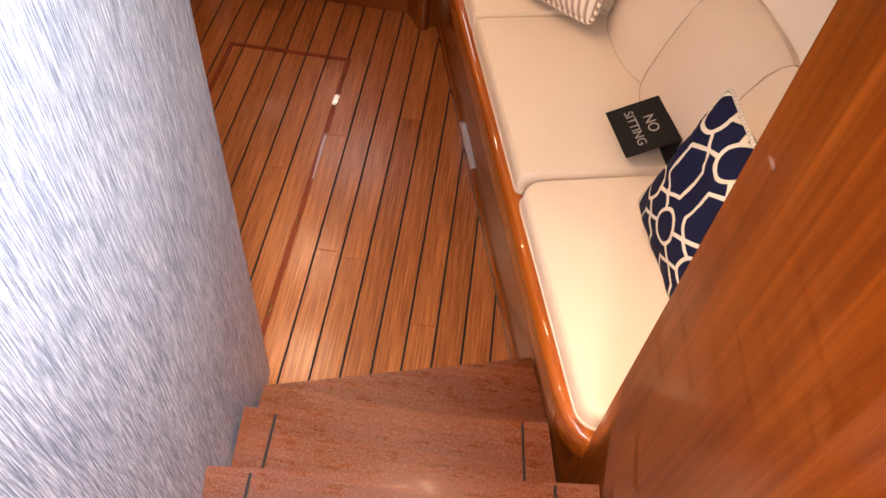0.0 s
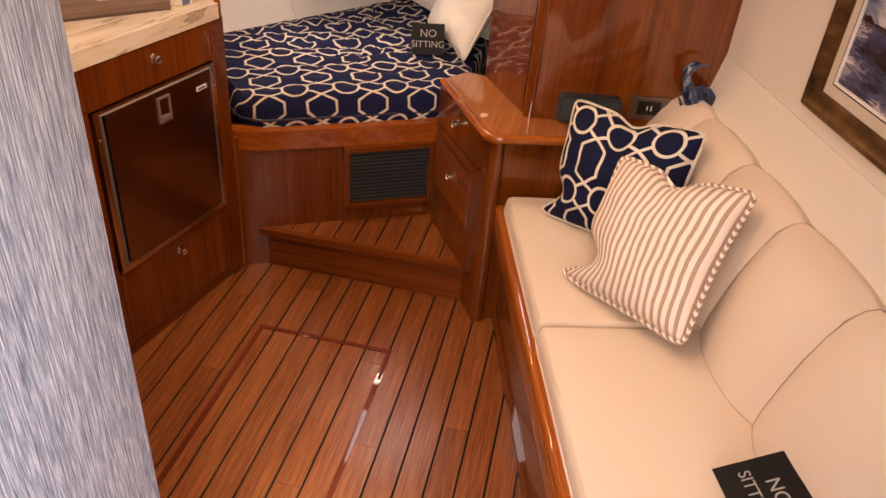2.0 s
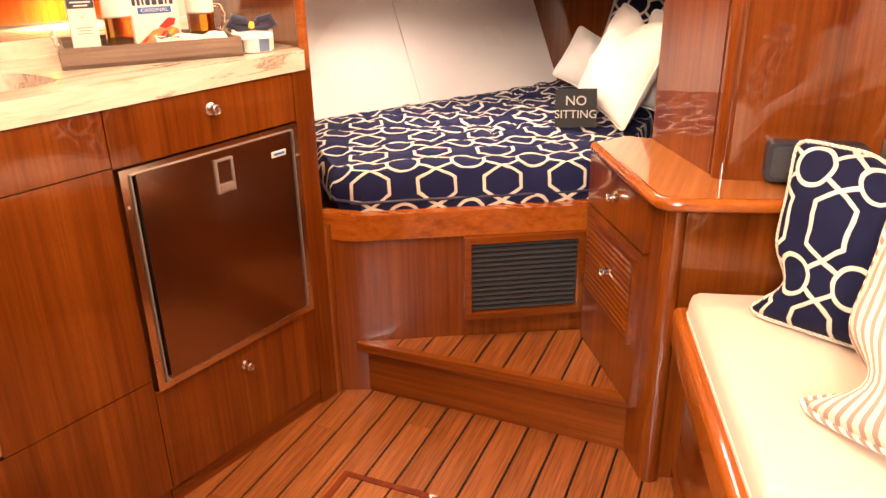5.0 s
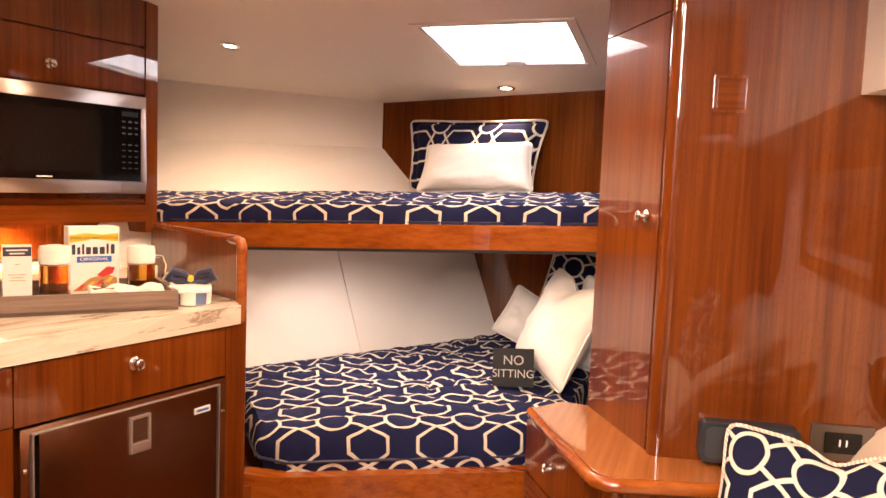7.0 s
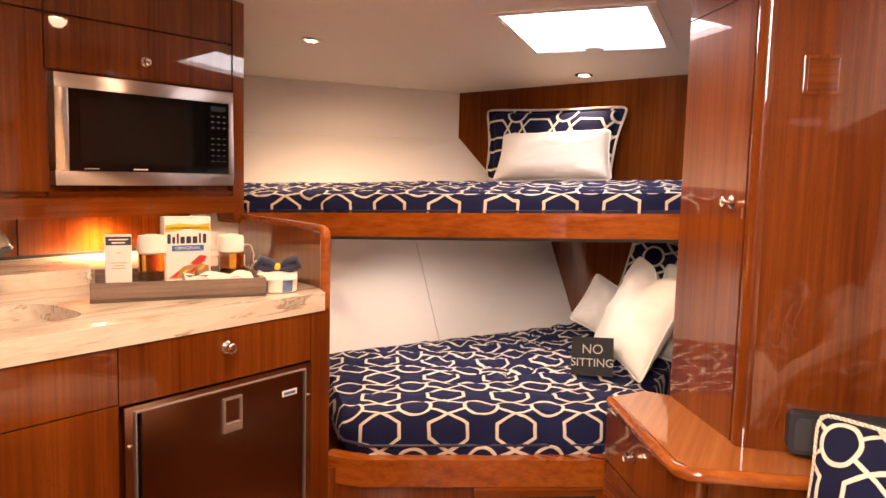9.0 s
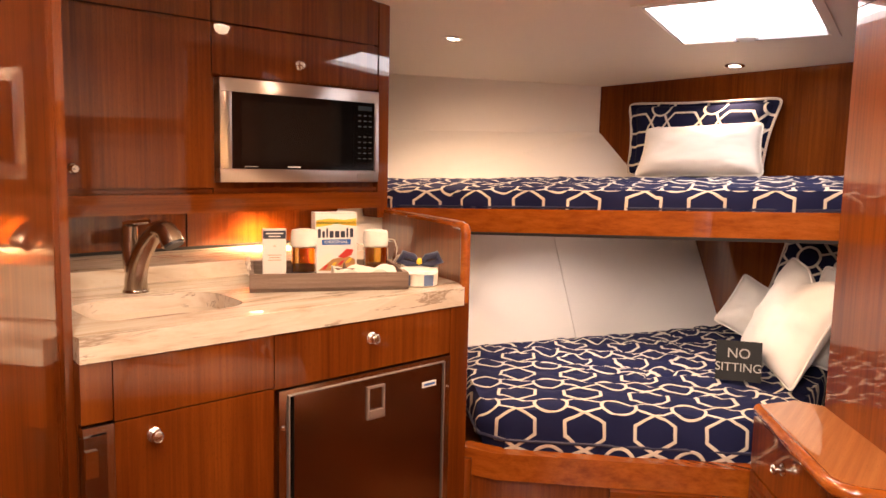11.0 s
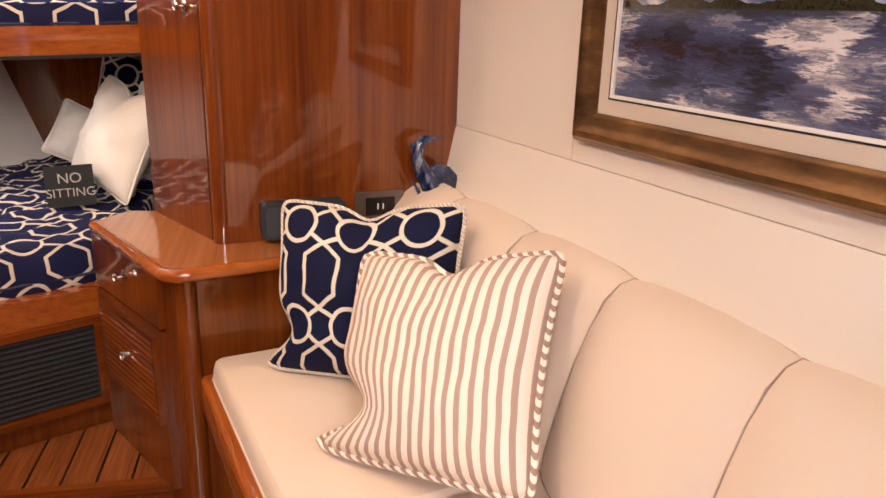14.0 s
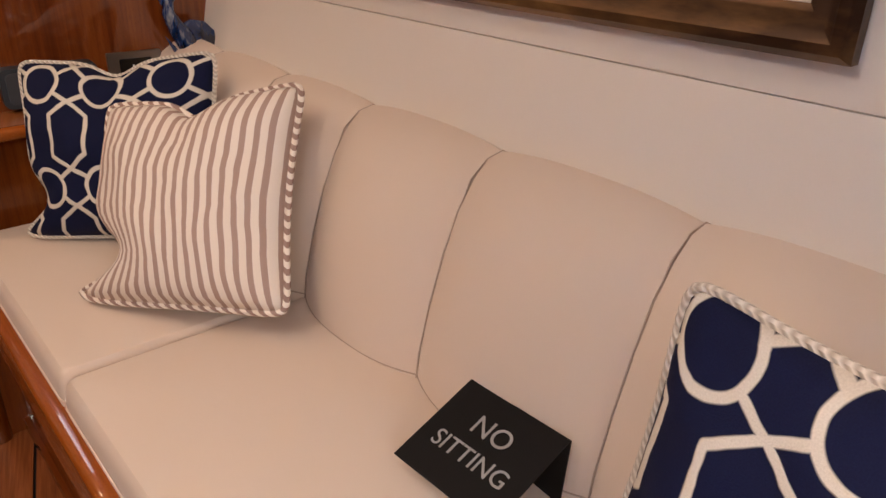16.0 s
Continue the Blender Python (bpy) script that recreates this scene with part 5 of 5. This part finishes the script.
CH = [-0.16, 0.082, 0.346, 0.611, 0.903, 1.205, 1.490, 1.775]
for a, b in zip(CH, CH[1:]):
    bm = bmesh.new()
    NU = 16
    # front profile from the seat up, over the roll and down behind
    base = [(0.352, 0.40), (0.348, 0.47), (0.357, 0.54), (0.375, 0.61), (0.398, 0.68), (0.425, 0.735), (0.452, 0.772), (0.480, 0.794), (0.508, 0.800), (0.534, 0.786), (0.550, 0.755), (0.555, 0.70)]
    rows = []
    for i in range(NU + 1):
        u = i / NU
        s = 2 * u - 1
        puff = 0.031 * (1 - abs(s) ** 2.6) - 0.013
        row = []
        for k, (y, z) in enumerate(base):
            y2, z2 = base[min(k + 1, len(base) - 1)]
            y1, z1 = base[max(k - 1, 0)]
            ty, tz = y2 - y1, z2 - z1
            ll = math.hypot(ty, tz)
            pf = puff * (1.0 if k < 5 else max(0.35, 1.0 - 0.22 * (k - 4)))
            row.append(bm.verts.new((a + 0.0015 + (b - a - 0.003) * u, y - tz / ll * pf, z + ty / ll * pf)))
        row.append(bm.verts.new((a + (b - a) * u, 0.54, 0.40)))
        rows.append(row)
    n = len(rows[0])
    for r0, r1 in zip(rows, rows[1:]):
        for k in range(n):
            bm.faces.new((r0[k], r1[k], r1[(k + 1) % n], r0[(k + 1) % n]))
    bm.faces.new(rows[0][::-1])
    bm.faces.new(rows[-1])
    part("back_channel", finish(bm), M_seat, se, "cream upholstered back channel")
    if a > 0:
        # thin seam tube, its dark colour also painting the groove's shade
        part("piping", finish(tube([(a, y + (0.002 if z > 0.74 else 0.012), z - (0.0045 if z > 0.74 else 0.003)) for y, z in base[1:10]], 0.0010, 6)), M_seam_shade, se, "taupe seam line with the groove's shade in its colour")

crease = []
for a, b in zip(CH[1:], CH[2:]):
    for i in range(12):
        u = i / 12
        crease.append((a + (b - a) * u, 0.3525 - (0.031 * (1 - abs(2 * u - 1) ** 2.6) - 0.013), 0.5030))
# a dark tube laid where only shade falls between seat and back
part("crease", finish(tube(crease, 0.0012, 6)), M_seam_shade, se, "dark strip standing for the shade where the seat meets the back")

# loose cushions and sign on the settee
pillow("throw_pillow", "navy trellis throw pillow with cream corded edge", 0.375, 0.345, 0.14, M_navy, corner_pose((0.079, 3.672, 0.790), (0.410, 3.500, 0.817), (0.033, 3.568, 0.512)), M_cord, 0.0046, pinch=0.15, u0=0.066, v0=-0.03, dent=0.025, seed=21, ear=0.045, lift=0.02)
pillow("throw_pillow", "taupe and white striped throw pillow with striped piping", 0.365, 0.362, 0.14, M_stripe, corner_pose((0.239, 3.409, 0.766), (0.493, 3.196, 0.826), (0.103, 3.271, 0.500)), M_piping, 0.0056, pinch=0.15, dent=0.03, seed=25, ear=0.085, lift=0.035)
pillow("throw_pillow", "navy trellis throw pillow propped at the aft end", 0.345, 0.345, 0.12, M_navy, corner_pose((0.573, 2.478, 0.835), (0.650, 2.162, 0.825), (0.500, 2.452, 0.515)), M_cord, 0.0046, pinch=0.15, u0=0.062, v0=-0.048, seed=29)
tent_sign("black folded card sign lying on the settee cushion", corner_pose((0.537, 2.770, 0.577), (0.580, 2.625, 0.580), (0.425, 2.700, 0.530)), 0.152, 0.128, 0.035)

# picture on the settee's wall
p0, p1 = Vector((*wpt(0.452), 0.965)), Vector((*wpt(1.363), 0.965))
PM = Matrix.Translation(p0) @ pose(0, 0, 0, 0, 0, math.degrees(math.atan2(p1.y - p0.y, p1.x - p0.x)))
pw, ph = (p1 - p0).length, 0.380
pic = thing("framed_picture", "framed seascape print in a bronze moulding with cream mat", "picture", PM)
fb = bmesh.new()
fprof = [(0.0, 0.0), (0.0, -0.016), (0.008, -0.026), (0.018, -0.027), (0.030, -0.020), (0.042, -0.017), (0.050, -0.012), (0.050, 0.0)]
loops = []
for d, y in fprof:
    loops.append([fb.verts.new(v) for v in ((d, y, d), (pw - d, y, d), (pw - d, y, ph - d), (d, y, ph - d))])
for a, b in zip(loops, loops[1:] + loops[:1]):
    for i in range(4):
        fb.faces.new((a[i], a[(i + 1) % 4], b[(i + 1) % 4], b[i]))
fm, nt, p = base_mat("antique_bronze", (0.16, 0.085, 0.035), 0.38, 0.65)
f = noise_tex(nt, coords(nt, (0.3, 1, 1)), 20, 5, 0.6)
nt.links.new(ramp(nt, f, [(0.35, (0.055, 0.028, 0.014)), (0.55, (0.17, 0.09, 0.035)), (0.7, (0.30, 0.17, 0.06))]), p.inputs["Base Color"])
part("frame", finish(fb), fm, pic, "antique bronze moulding")
part("mat_board", finish(ring_frame(0.048, pw - 0.048, 0.048, ph - 0.048, 0.030, -0.010, -0.003)), cloth("cream_mat_board", (0.62, 0.54, 0.44), 0.8, 500), pic, "cream linen mat")
part("fillet", finish(ring_frame(0.077, pw - 0.077, 0.077, ph - 0.077, 0.005, -0.011, -0.003)), M_paper, pic, "white fillet")
part("inner_line", finish(ring_frame(0.074, pw - 0.074, 0.074, ph - 0.074, 0.0028, -0.0108, -0.003)), M_dark, pic, "thin black line")


def seascape():
    """Calm water mirroring clouds under a low shore: the mirrored clouds are torn sideways by ripples."""
    m, nt, p = base_mat("seascape_print", (0.2, 0.25, 0.35), 0.08, 0, 0.6)
    sp_ = nt.nodes.new("ShaderNodeSeparateXYZ")
    nt.links.new(coords(nt), sp_.inputs[0])
    ripple = noise_tex(nt, coords(nt, (0.16, 1, 1)), 150, 4, 0.7)
    swell = noise_tex(nt, coords(nt, (0.25, 1, 1)), 40, 2, 0.5)
    shift = math_node(nt, "ADD", math_node(nt, "MULTIPLY", math_node(nt, "SUBTRACT", ripple, 0.5), 0.17), math_node(nt, "MULTIPLY", math_node(nt, "SUBTRACT", swell, 0.5), 0.08))
    cv_ = nt.nodes.new("ShaderNodeCombineXYZ")
    nt.links.new(math_node(nt, "ADD", sp_.outputs[0], shift), cv_.inputs[0])
    nt.links.new(math_node(nt, "MULTIPLY", sp_.outputs[2], 1.3), cv_.inputs[2])
    mirrored = noise_tex(nt, cv_.outputs[0], 7.5, 5, 0.6)
    water = ramp(nt, mirrored, [(0.37, (0.026, 0.025, 0.034)), (0.45, (0.045, 0.052, 0.105)), (0.51, (0.085, 0.100, 0.19)), (0.55, (0.29, 0.28, 0.32)), (0.60, (0.70, 0.66, 0.66))])
    shore = math_node(nt, "ADD", sp_.outputs[2], math_node(nt, "MULTIPLY", math_node(nt, "SUBTRACT", ripple, 0.5), 0.05))
    water = mix_col(nt, math_node(nt, "MULTIPLY", math_node(nt, "GREATER_THAN", shore, 0.207), 0.75), water, (0.040, 0.042, 0.046))
    clouds = noise_tex(nt, coords(nt, (1.0, 1, 2.2)), 9, 6, 0.62, 0.4)
    sky = ramp(nt, clouds, [(0.36, (0.10, 0.13, 0.24)), (0.48, (0.24, 0.27, 0.38)), (0.56, (0.52, 0.52, 0.56)), (0.66, (0.80, 0.77, 0.76))])
    hills = noise_tex(nt, coords(nt, (1, 1, 0)), 11, 5, 0.55)
    trees = noise_tex(nt, coords(nt), 240, 3)
    edge = math_node(nt, "ADD", sp_.outputs[2], math_node(nt, "MULTIPLY", hills, 0.06))
    land = mix_col(nt, trees, (0.010, 0.012, 0.010), (0.060, 0.050, 0.024))
    land = mix_col(nt, math_node(nt, "GREATER_THAN", edge, 0.256), land, sky)
    nt.links.new(mix_col(nt, math_node(nt, "GREATER_THAN", sp_.outputs[2], 0.214), water, land), p.inputs["Base Color"])
    return m


part("print", finish(box(0.08, pw - 0.08, -0.006, -0.002, 0.08, ph - 0.08)), seascape(), pic, "seascape of calm water reflecting clouds")

# ---- things on the worktop ----
TZ = 0.9205
TR = GAL @ Matrix.Translation((0.254, -0.241, TZ)) @ pose(0, 0, 0, 0, 0, -28)
tr = thing("serving_tray", "grey driftwood serving tray with rope handles", "tray", TR)
TW, TD, TH = 0.178, 0.118, 0.040
part("base", finish(box(-TW, TW, -TD, TD, 0.0, 0.008)), M_driftwood, tr)
for nm, a in (("long_side", (-TW, TW, TD - 0.010, TD)), ("long_side", (-TW, TW, -TD, -TD + 0.010)), ("short_side", (-TW, -TW + 0.010, -TD + 0.010, TD - 0.010)), ("short_side", (TW - 0.010, TW, -TD + 0.010, TD - 0.010))):
    part(nm, finish(box(a[0], a[1], a[2], a[3], 0.0, TH), 0.002, 1), M_driftwood, tr)
for s in (-1, 1):
    part("handle", finish(tube([(s * (TW - 0.002), -0.05, 0.03), (s * (TW + 0.004), -0.035, 0.055), (s * (TW + 0.002), 0, 0.062), (s * (TW + 0.004), 0.035, 0.055), (s * (TW - 0.002), 0.05, 0.03)], 0.005, 8)), M_cord, tr, "rope handle")


def beer_mug(m, label):
    g = thing("beer_mug", label, "mug", m, "beer mugs")
    part("glass", finish(lathe([(0.028, 0.0), (0.030, 0.004), (0.0305, 0.112), (0.0285, 0.112), (0.028, 0.010), (0.004, 0.009)], 28)), M_glass, g, "clear glass body")
    part("beer", finish(lathe([(0.0272, 0.0112), (0.0274, 0.074)], 24)), M_beer, g, "amber beer")
    part("foam", finish(lathe([(0.0284, 0.0745), (0.0312, 0.078), (0.0316, 0.108), (0.029, 0.118), (0.012, 0.121)], 24)), M_foam, g, "white foam head")
    part("handle", finish(tube([(0.029, 0, 0.092), (0.046, 0, 0.090), (0.053, 0, 0.070), (0.051, 0, 0.045), (0.040, 0, 0.026), (0.029, 0, 0.024)], 0.0048, 10)), M_glass, g, "glass handle")
    return g


beer_mug(GAL @ pose(0.262, -0.325, TZ + 0.009, 0, 0, -150) @ Matrix.Diagonal((1.02, 1.02, 0.95, 1)), "glass mug of amber beer with foam on the tray")
beer_mug(GAL @ pose(0.100, -0.248, TZ + 0.009, 0, 0, 150) @ Matrix.Diagonal((1.0, 1.0, 0.93, 1)), "glass mug of amber beer with foam at the tray's end")

cbx = thing("cracker_box", "upright cracker carton with yellow and blue print", "box", GAL @ pose(0.178, -0.318, TZ + 0.009, 0, 0, -20) @ Matrix.Diagonal((0.92, 1, 0.75, 1)))
part("carton", finish(box(-0.058, 0.058, -0.022, 0.022, 0.0, 0.205), 0.001, 1), M_paper, cbx)
yb = 0.0224
part("top_band", finish(plate([(0.056, 0.158), (0.056, 0.180), (0.020, 0.186), (-0.020, 0.181), (-0.056, 0.186), (-0.056, 0.160), (-0.016, 0.165), (0.0, 0.172), (0.016, 0.164)], yb + 0.0006, yb)), M_yellow, cbx, "yellow printed field band")
for i, (xa, xb, za, zb) in enumerate(((0.051, 0.043, 0.122, 0.152), (0.039, 0.032, 0.122, 0.144), (0.028, 0.023, 0.122, 0.154), (0.019, 0.008, 0.122, 0.144), (0.004, -0.008, 0.122, 0.144), (-0.012, -0.024, 0.122, 0.144), (-0.028, -0.033, 0.122, 0.154), (-0.038, -0.047, 0.122, 0.152))):
    part("print_bar", finish(plate(rounded_rect(xb, xa, za, zb, 0.0024, 3), yb + 0.0006, yb)), M_ink, cbx, "dark printed bar")
part("blue_band", finish(box(-0.040, 0.040, yb, yb + 0.0006, 0.098, 0.116)), M_bluep, cbx, "blue printed band")
letters("lettering", "ORIGINAL", 0.0145, M_paper, cbx, pose(0.0, yb + 0.0009, 0.107, 90, 0, 180))
part("print_cracker", finish(plate([(0.050, 0.012), (0.010, 0.050), (-0.030, 0.060), (-0.052, 0.048), (-0.054, 0.020), (-0.02, 0.010)], yb + 0.0006, yb)), M_tan, cbx, "tan printed crackers")
for i in range(4):
    part("print_cracker", finish(plate([(0.042 - 0.022 * i, 0.014 + 0.007 * i), (0.030 - 0.022 * i, 0.030 + 0.007 * i), (0.020 - 0.022 * i, 0.034 + 0.006 * i), (0.030 - 0.022 * i, 0.016 + 0.007 * i)], yb + 0.0010, yb)), M_yellow if i % 2 else M_redp, cbx)
part("green_band", finish(box(-0.056, 0.056, yb, yb + 0.0006, 0.168, 0.1755)), base_mat("green_print", (0.22, 0.30, 0.05), 0.5)[0], cbx, "green printed band")
part("print_red", finish(plate([(-0.005, 0.058), (-0.030, 0.084), (-0.048, 0.080), (-0.042, 0.062), (-0.020, 0.052)], yb + 0.0012, yb)), M_redp, cbx, "red printed patch")
part("print_cream", finish(plate([(0.056, 0.05), (0.02, 0.07), (0.0, 0.055), (0.030, 0.03), (0.056, 0.02)], yb + 0.0004, yb)), M_foam, cbx)
crd = thing("upright_card", "small white printed card box on the tray", "box", GAL @ pose(0.345, -0.325, TZ + 0.009, 0, 0, -26))
part("carton", finish(box(-0.027, 0.027, -0.014, 0.014, 0.0, 0.118), 0.001, 1), M_paper, crd)
part("header", finish(box(-0.0262, 0.0262, 0.0142, 0.0148, 0.096, 0.115)), M_ink, crd, "dark blue printed header")
for z, h_ in ((0.107, 0.020), (0.100, 0.014)):
    part("print_bar", finish(box(-h_, h_, 0.0148, 0.0151, z, z + 0.003)), M_paper, crd, "white printed bar")
for z, h_ in ((0.078, 0.004), (0.056, 0.016), (0.050, 0.012), (0.044, 0.015)):
    part("print_bar", finish(box(-h_, h_, 0.0142, 0.0145, z, z + 0.0014)), M_tan, crd, "faint printed bar")
sf = thing("starfish", "small dried brown starfish on the tray", "starfish", TR @ pose(-0.035, 0.082, 0.040, 62, 0, -15))
bm = bmesh.new()
ctr = bm.verts.new((0, 0, 0.006)), bm.verts.new((0, 0, -0.004))
rim = []
for i in range(10):
    rr = 0.026 if i % 2 == 0 else 0.009
    k = 2 * math.pi * i / 10 + math.pi / 2
    rim.append(bm.verts.new((rr * math.cos(k), rr * math.sin(k), 0)))
for i in range(10):
    bm.faces.new((rim[i], rim[(i + 1) % 10], ctr[0]))
    bm.faces.new((rim[(i + 1) % 10], rim[i], ctr[1]))
part("body", finish(bm, 0.0015, 1), M_driftwood, sf)
nk = thing("linen_napkin", "folded cream napkin lying in the tray", "napkin", TR @ pose(-0.085, 0.060, 0.030))
bm = bmesh.new()
for i in range(13):
    for j in range(9):
        bm.verts.new((-0.07 + i * 0.012, -0.045 + j * 0.011, 0.010 + 0.007 * math.sin(i * 1.1 + j * 0.5)))
bm.verts.ensure_lookup_table()
for i in range(12):
    for j in range(8):
        bm.faces.new([bm.verts[a * 9 + b] for a, b in ((i, j), (i + 1, j), (i + 1, j + 1), (i, j + 1))])
ex = bmesh.ops.extrude_face_region(bm, geom=list(bm.faces))
for v in ex["geom"]:
    if isinstance(v, bmesh.types.BMVert):
        v.co.z -= 0.020
part("cloth", finish(bm), M_white, nk)

gb = thing("gift_box", "small round white and blue gingham gift box with navy bow", "gift box", GAL @ pose(0.088, -0.088, TZ, 0, 0, -38))
part("box", finish(lathe([(0.038, 0.0), (0.042, 0.003), (0.044, 0.036), (0.040, 0.040)], 28)), M_white, gb)
M_gingham = base_mat("blue_gingham", (0.13, 0.20, 0.36), 0.8)[0]
for k0 in (20, 100, 190, 270):
    arc = [radians(k0 + 7 * i) for i in range(6)]
    gbm = bmesh.new()
    rows = [[gbm.verts.new((r * math.cos(k), r * math.sin(k), z)) for k in arc] for r, z in ((0.0425, 0.003), (0.0446, 0.036), (0.0436, 0.036), (0.0415, 0.003))]
    for ra, rb_ in zip(rows, rows[1:] + rows[:1]):
        for i in range(5):
            gbm.faces.new((ra[i], ra[i + 1], rb_[i + 1], rb_[i]))
    gbm.faces.new([r[0] for r in rows])
    gbm.faces.new([r[-1] for r in rows][::-1])
    part("gingham_band", finish(gbm), M_gingham, gb, "blue gingham band")
part("lid_flap", finish(prism([(-0.045, -0.020), (-0.030, -0.036), (0.040, -0.030), (0.048, 0.010), (0.030, 0.046), (-0.036, 0.044)], lambda x, y: 0.0405 - max(0, y) * 0.22, lambda x, y: 0.0440 - max(0, y) * 0.22), 0.001, 1), M_paper, gb, "white folded flap")
for s in (-1, 1):
    part("bow_loop", finish(tube([(0.0, -0.012, 0.048), (s * 0.016, -0.012, 0.066), (s * 0.040, -0.010, 0.072), (s * 0.048, -0.010, 0.058), (s * 0.030, -0.012, 0.050), (0.0, -0.012, 0.050)], lambda k: 0.005 + 0.006 * math.sin(math.pi * k), 10)), M_navyr, gb, "navy ribbon loop")
part("bow_knot", finish(lathe([(0.004, 0.0), (0.009, 0.004), (0.009, 0.012), (0.004, 0.016)], 14, m=pose(0.002, -0.012, 0.047))), M_yellow, gb, "yellow knot")

# ---- hatch in the sole ----
ht = thing("floor_hatch", "teak planked sole hatch with red-brown trim", "hatch")
HXA, HXB, HYA, HYB = -0.764, -0.348, 2.12, 3.432
M_trim = wood("hatch_trim", (0.07, 0.012, 0.004), (0.115, 0.020, 0.006), (0.155, 0.032, 0.009), axis="y", coat=0.6, rough=0.3)
for x0, x1, y0, y1 in ((HXA - 0.009, HXA + 0.007, HYA, HYB), (HXB - 0.007, HXB + 0.009, HYA, HYB), (HXA - 0.009, HXB + 0.009, HYB, HYB + 0.016)):
    part("trim", finish(box(x0, x1, y0, y1, -0.006, 0.0022), 0.0008, 2), M_trim, ht, "red-brown hardwood trim")
for y in (2.375, 2.690, 3.331):
    part("hinge", finish(tube([(HXB + 0.002, y - 0.018, 0.003), (HXB + 0.002, y, 0.003), (HXB + 0.002, y + 0.018, 0.003)], 0.0045, 10)), M_brass, ht, "small brass hinge barrel")
part("pull_ring", finish(tube([(HXA + 0.03 + 0.013 * math.cos(k), 2.70 + 0.013 * math.sin(k), 0.002) for k in [2 * math.pi * i / 16 for i in range(16)]], 0.002, 6, closed=True)), M_chrome, ht, "chrome lifting ring")

# ---- sole planks: pieces of the floor ----
rnd = random.Random(5)
x = -0.348 - 14 * PITCH
cache = {}
while x < 0.42:
    y = 1.15 - rnd.random() * 0.8
    while y < 3.80:
        ll = rnd.choice((1.1, 1.5, 1.9))
        y0, y1 = max(y, 1.15), min(y + ll, 3.81)
        y += ll
        if y1 - y0 < 0.05:
            continue
        key = (round(y1 - y0, 2))
        if key not in cache:
            bm = box(0.0030, PITCH - 0.0030, 0.0, y1 - y0 - 0.0012, -0.006, 0.0)
            me = bpy.data.meshes.new("plank")
            finish(bm, smooth=False).to_mesh(me)
            bm.free()
            me.materials.append(M_plank)
            cache[key] = me
        ob = new("plank", cache[key])
        ob.parent = floor
        ob.location = (x, y0, 0.0)
    x += PITCH
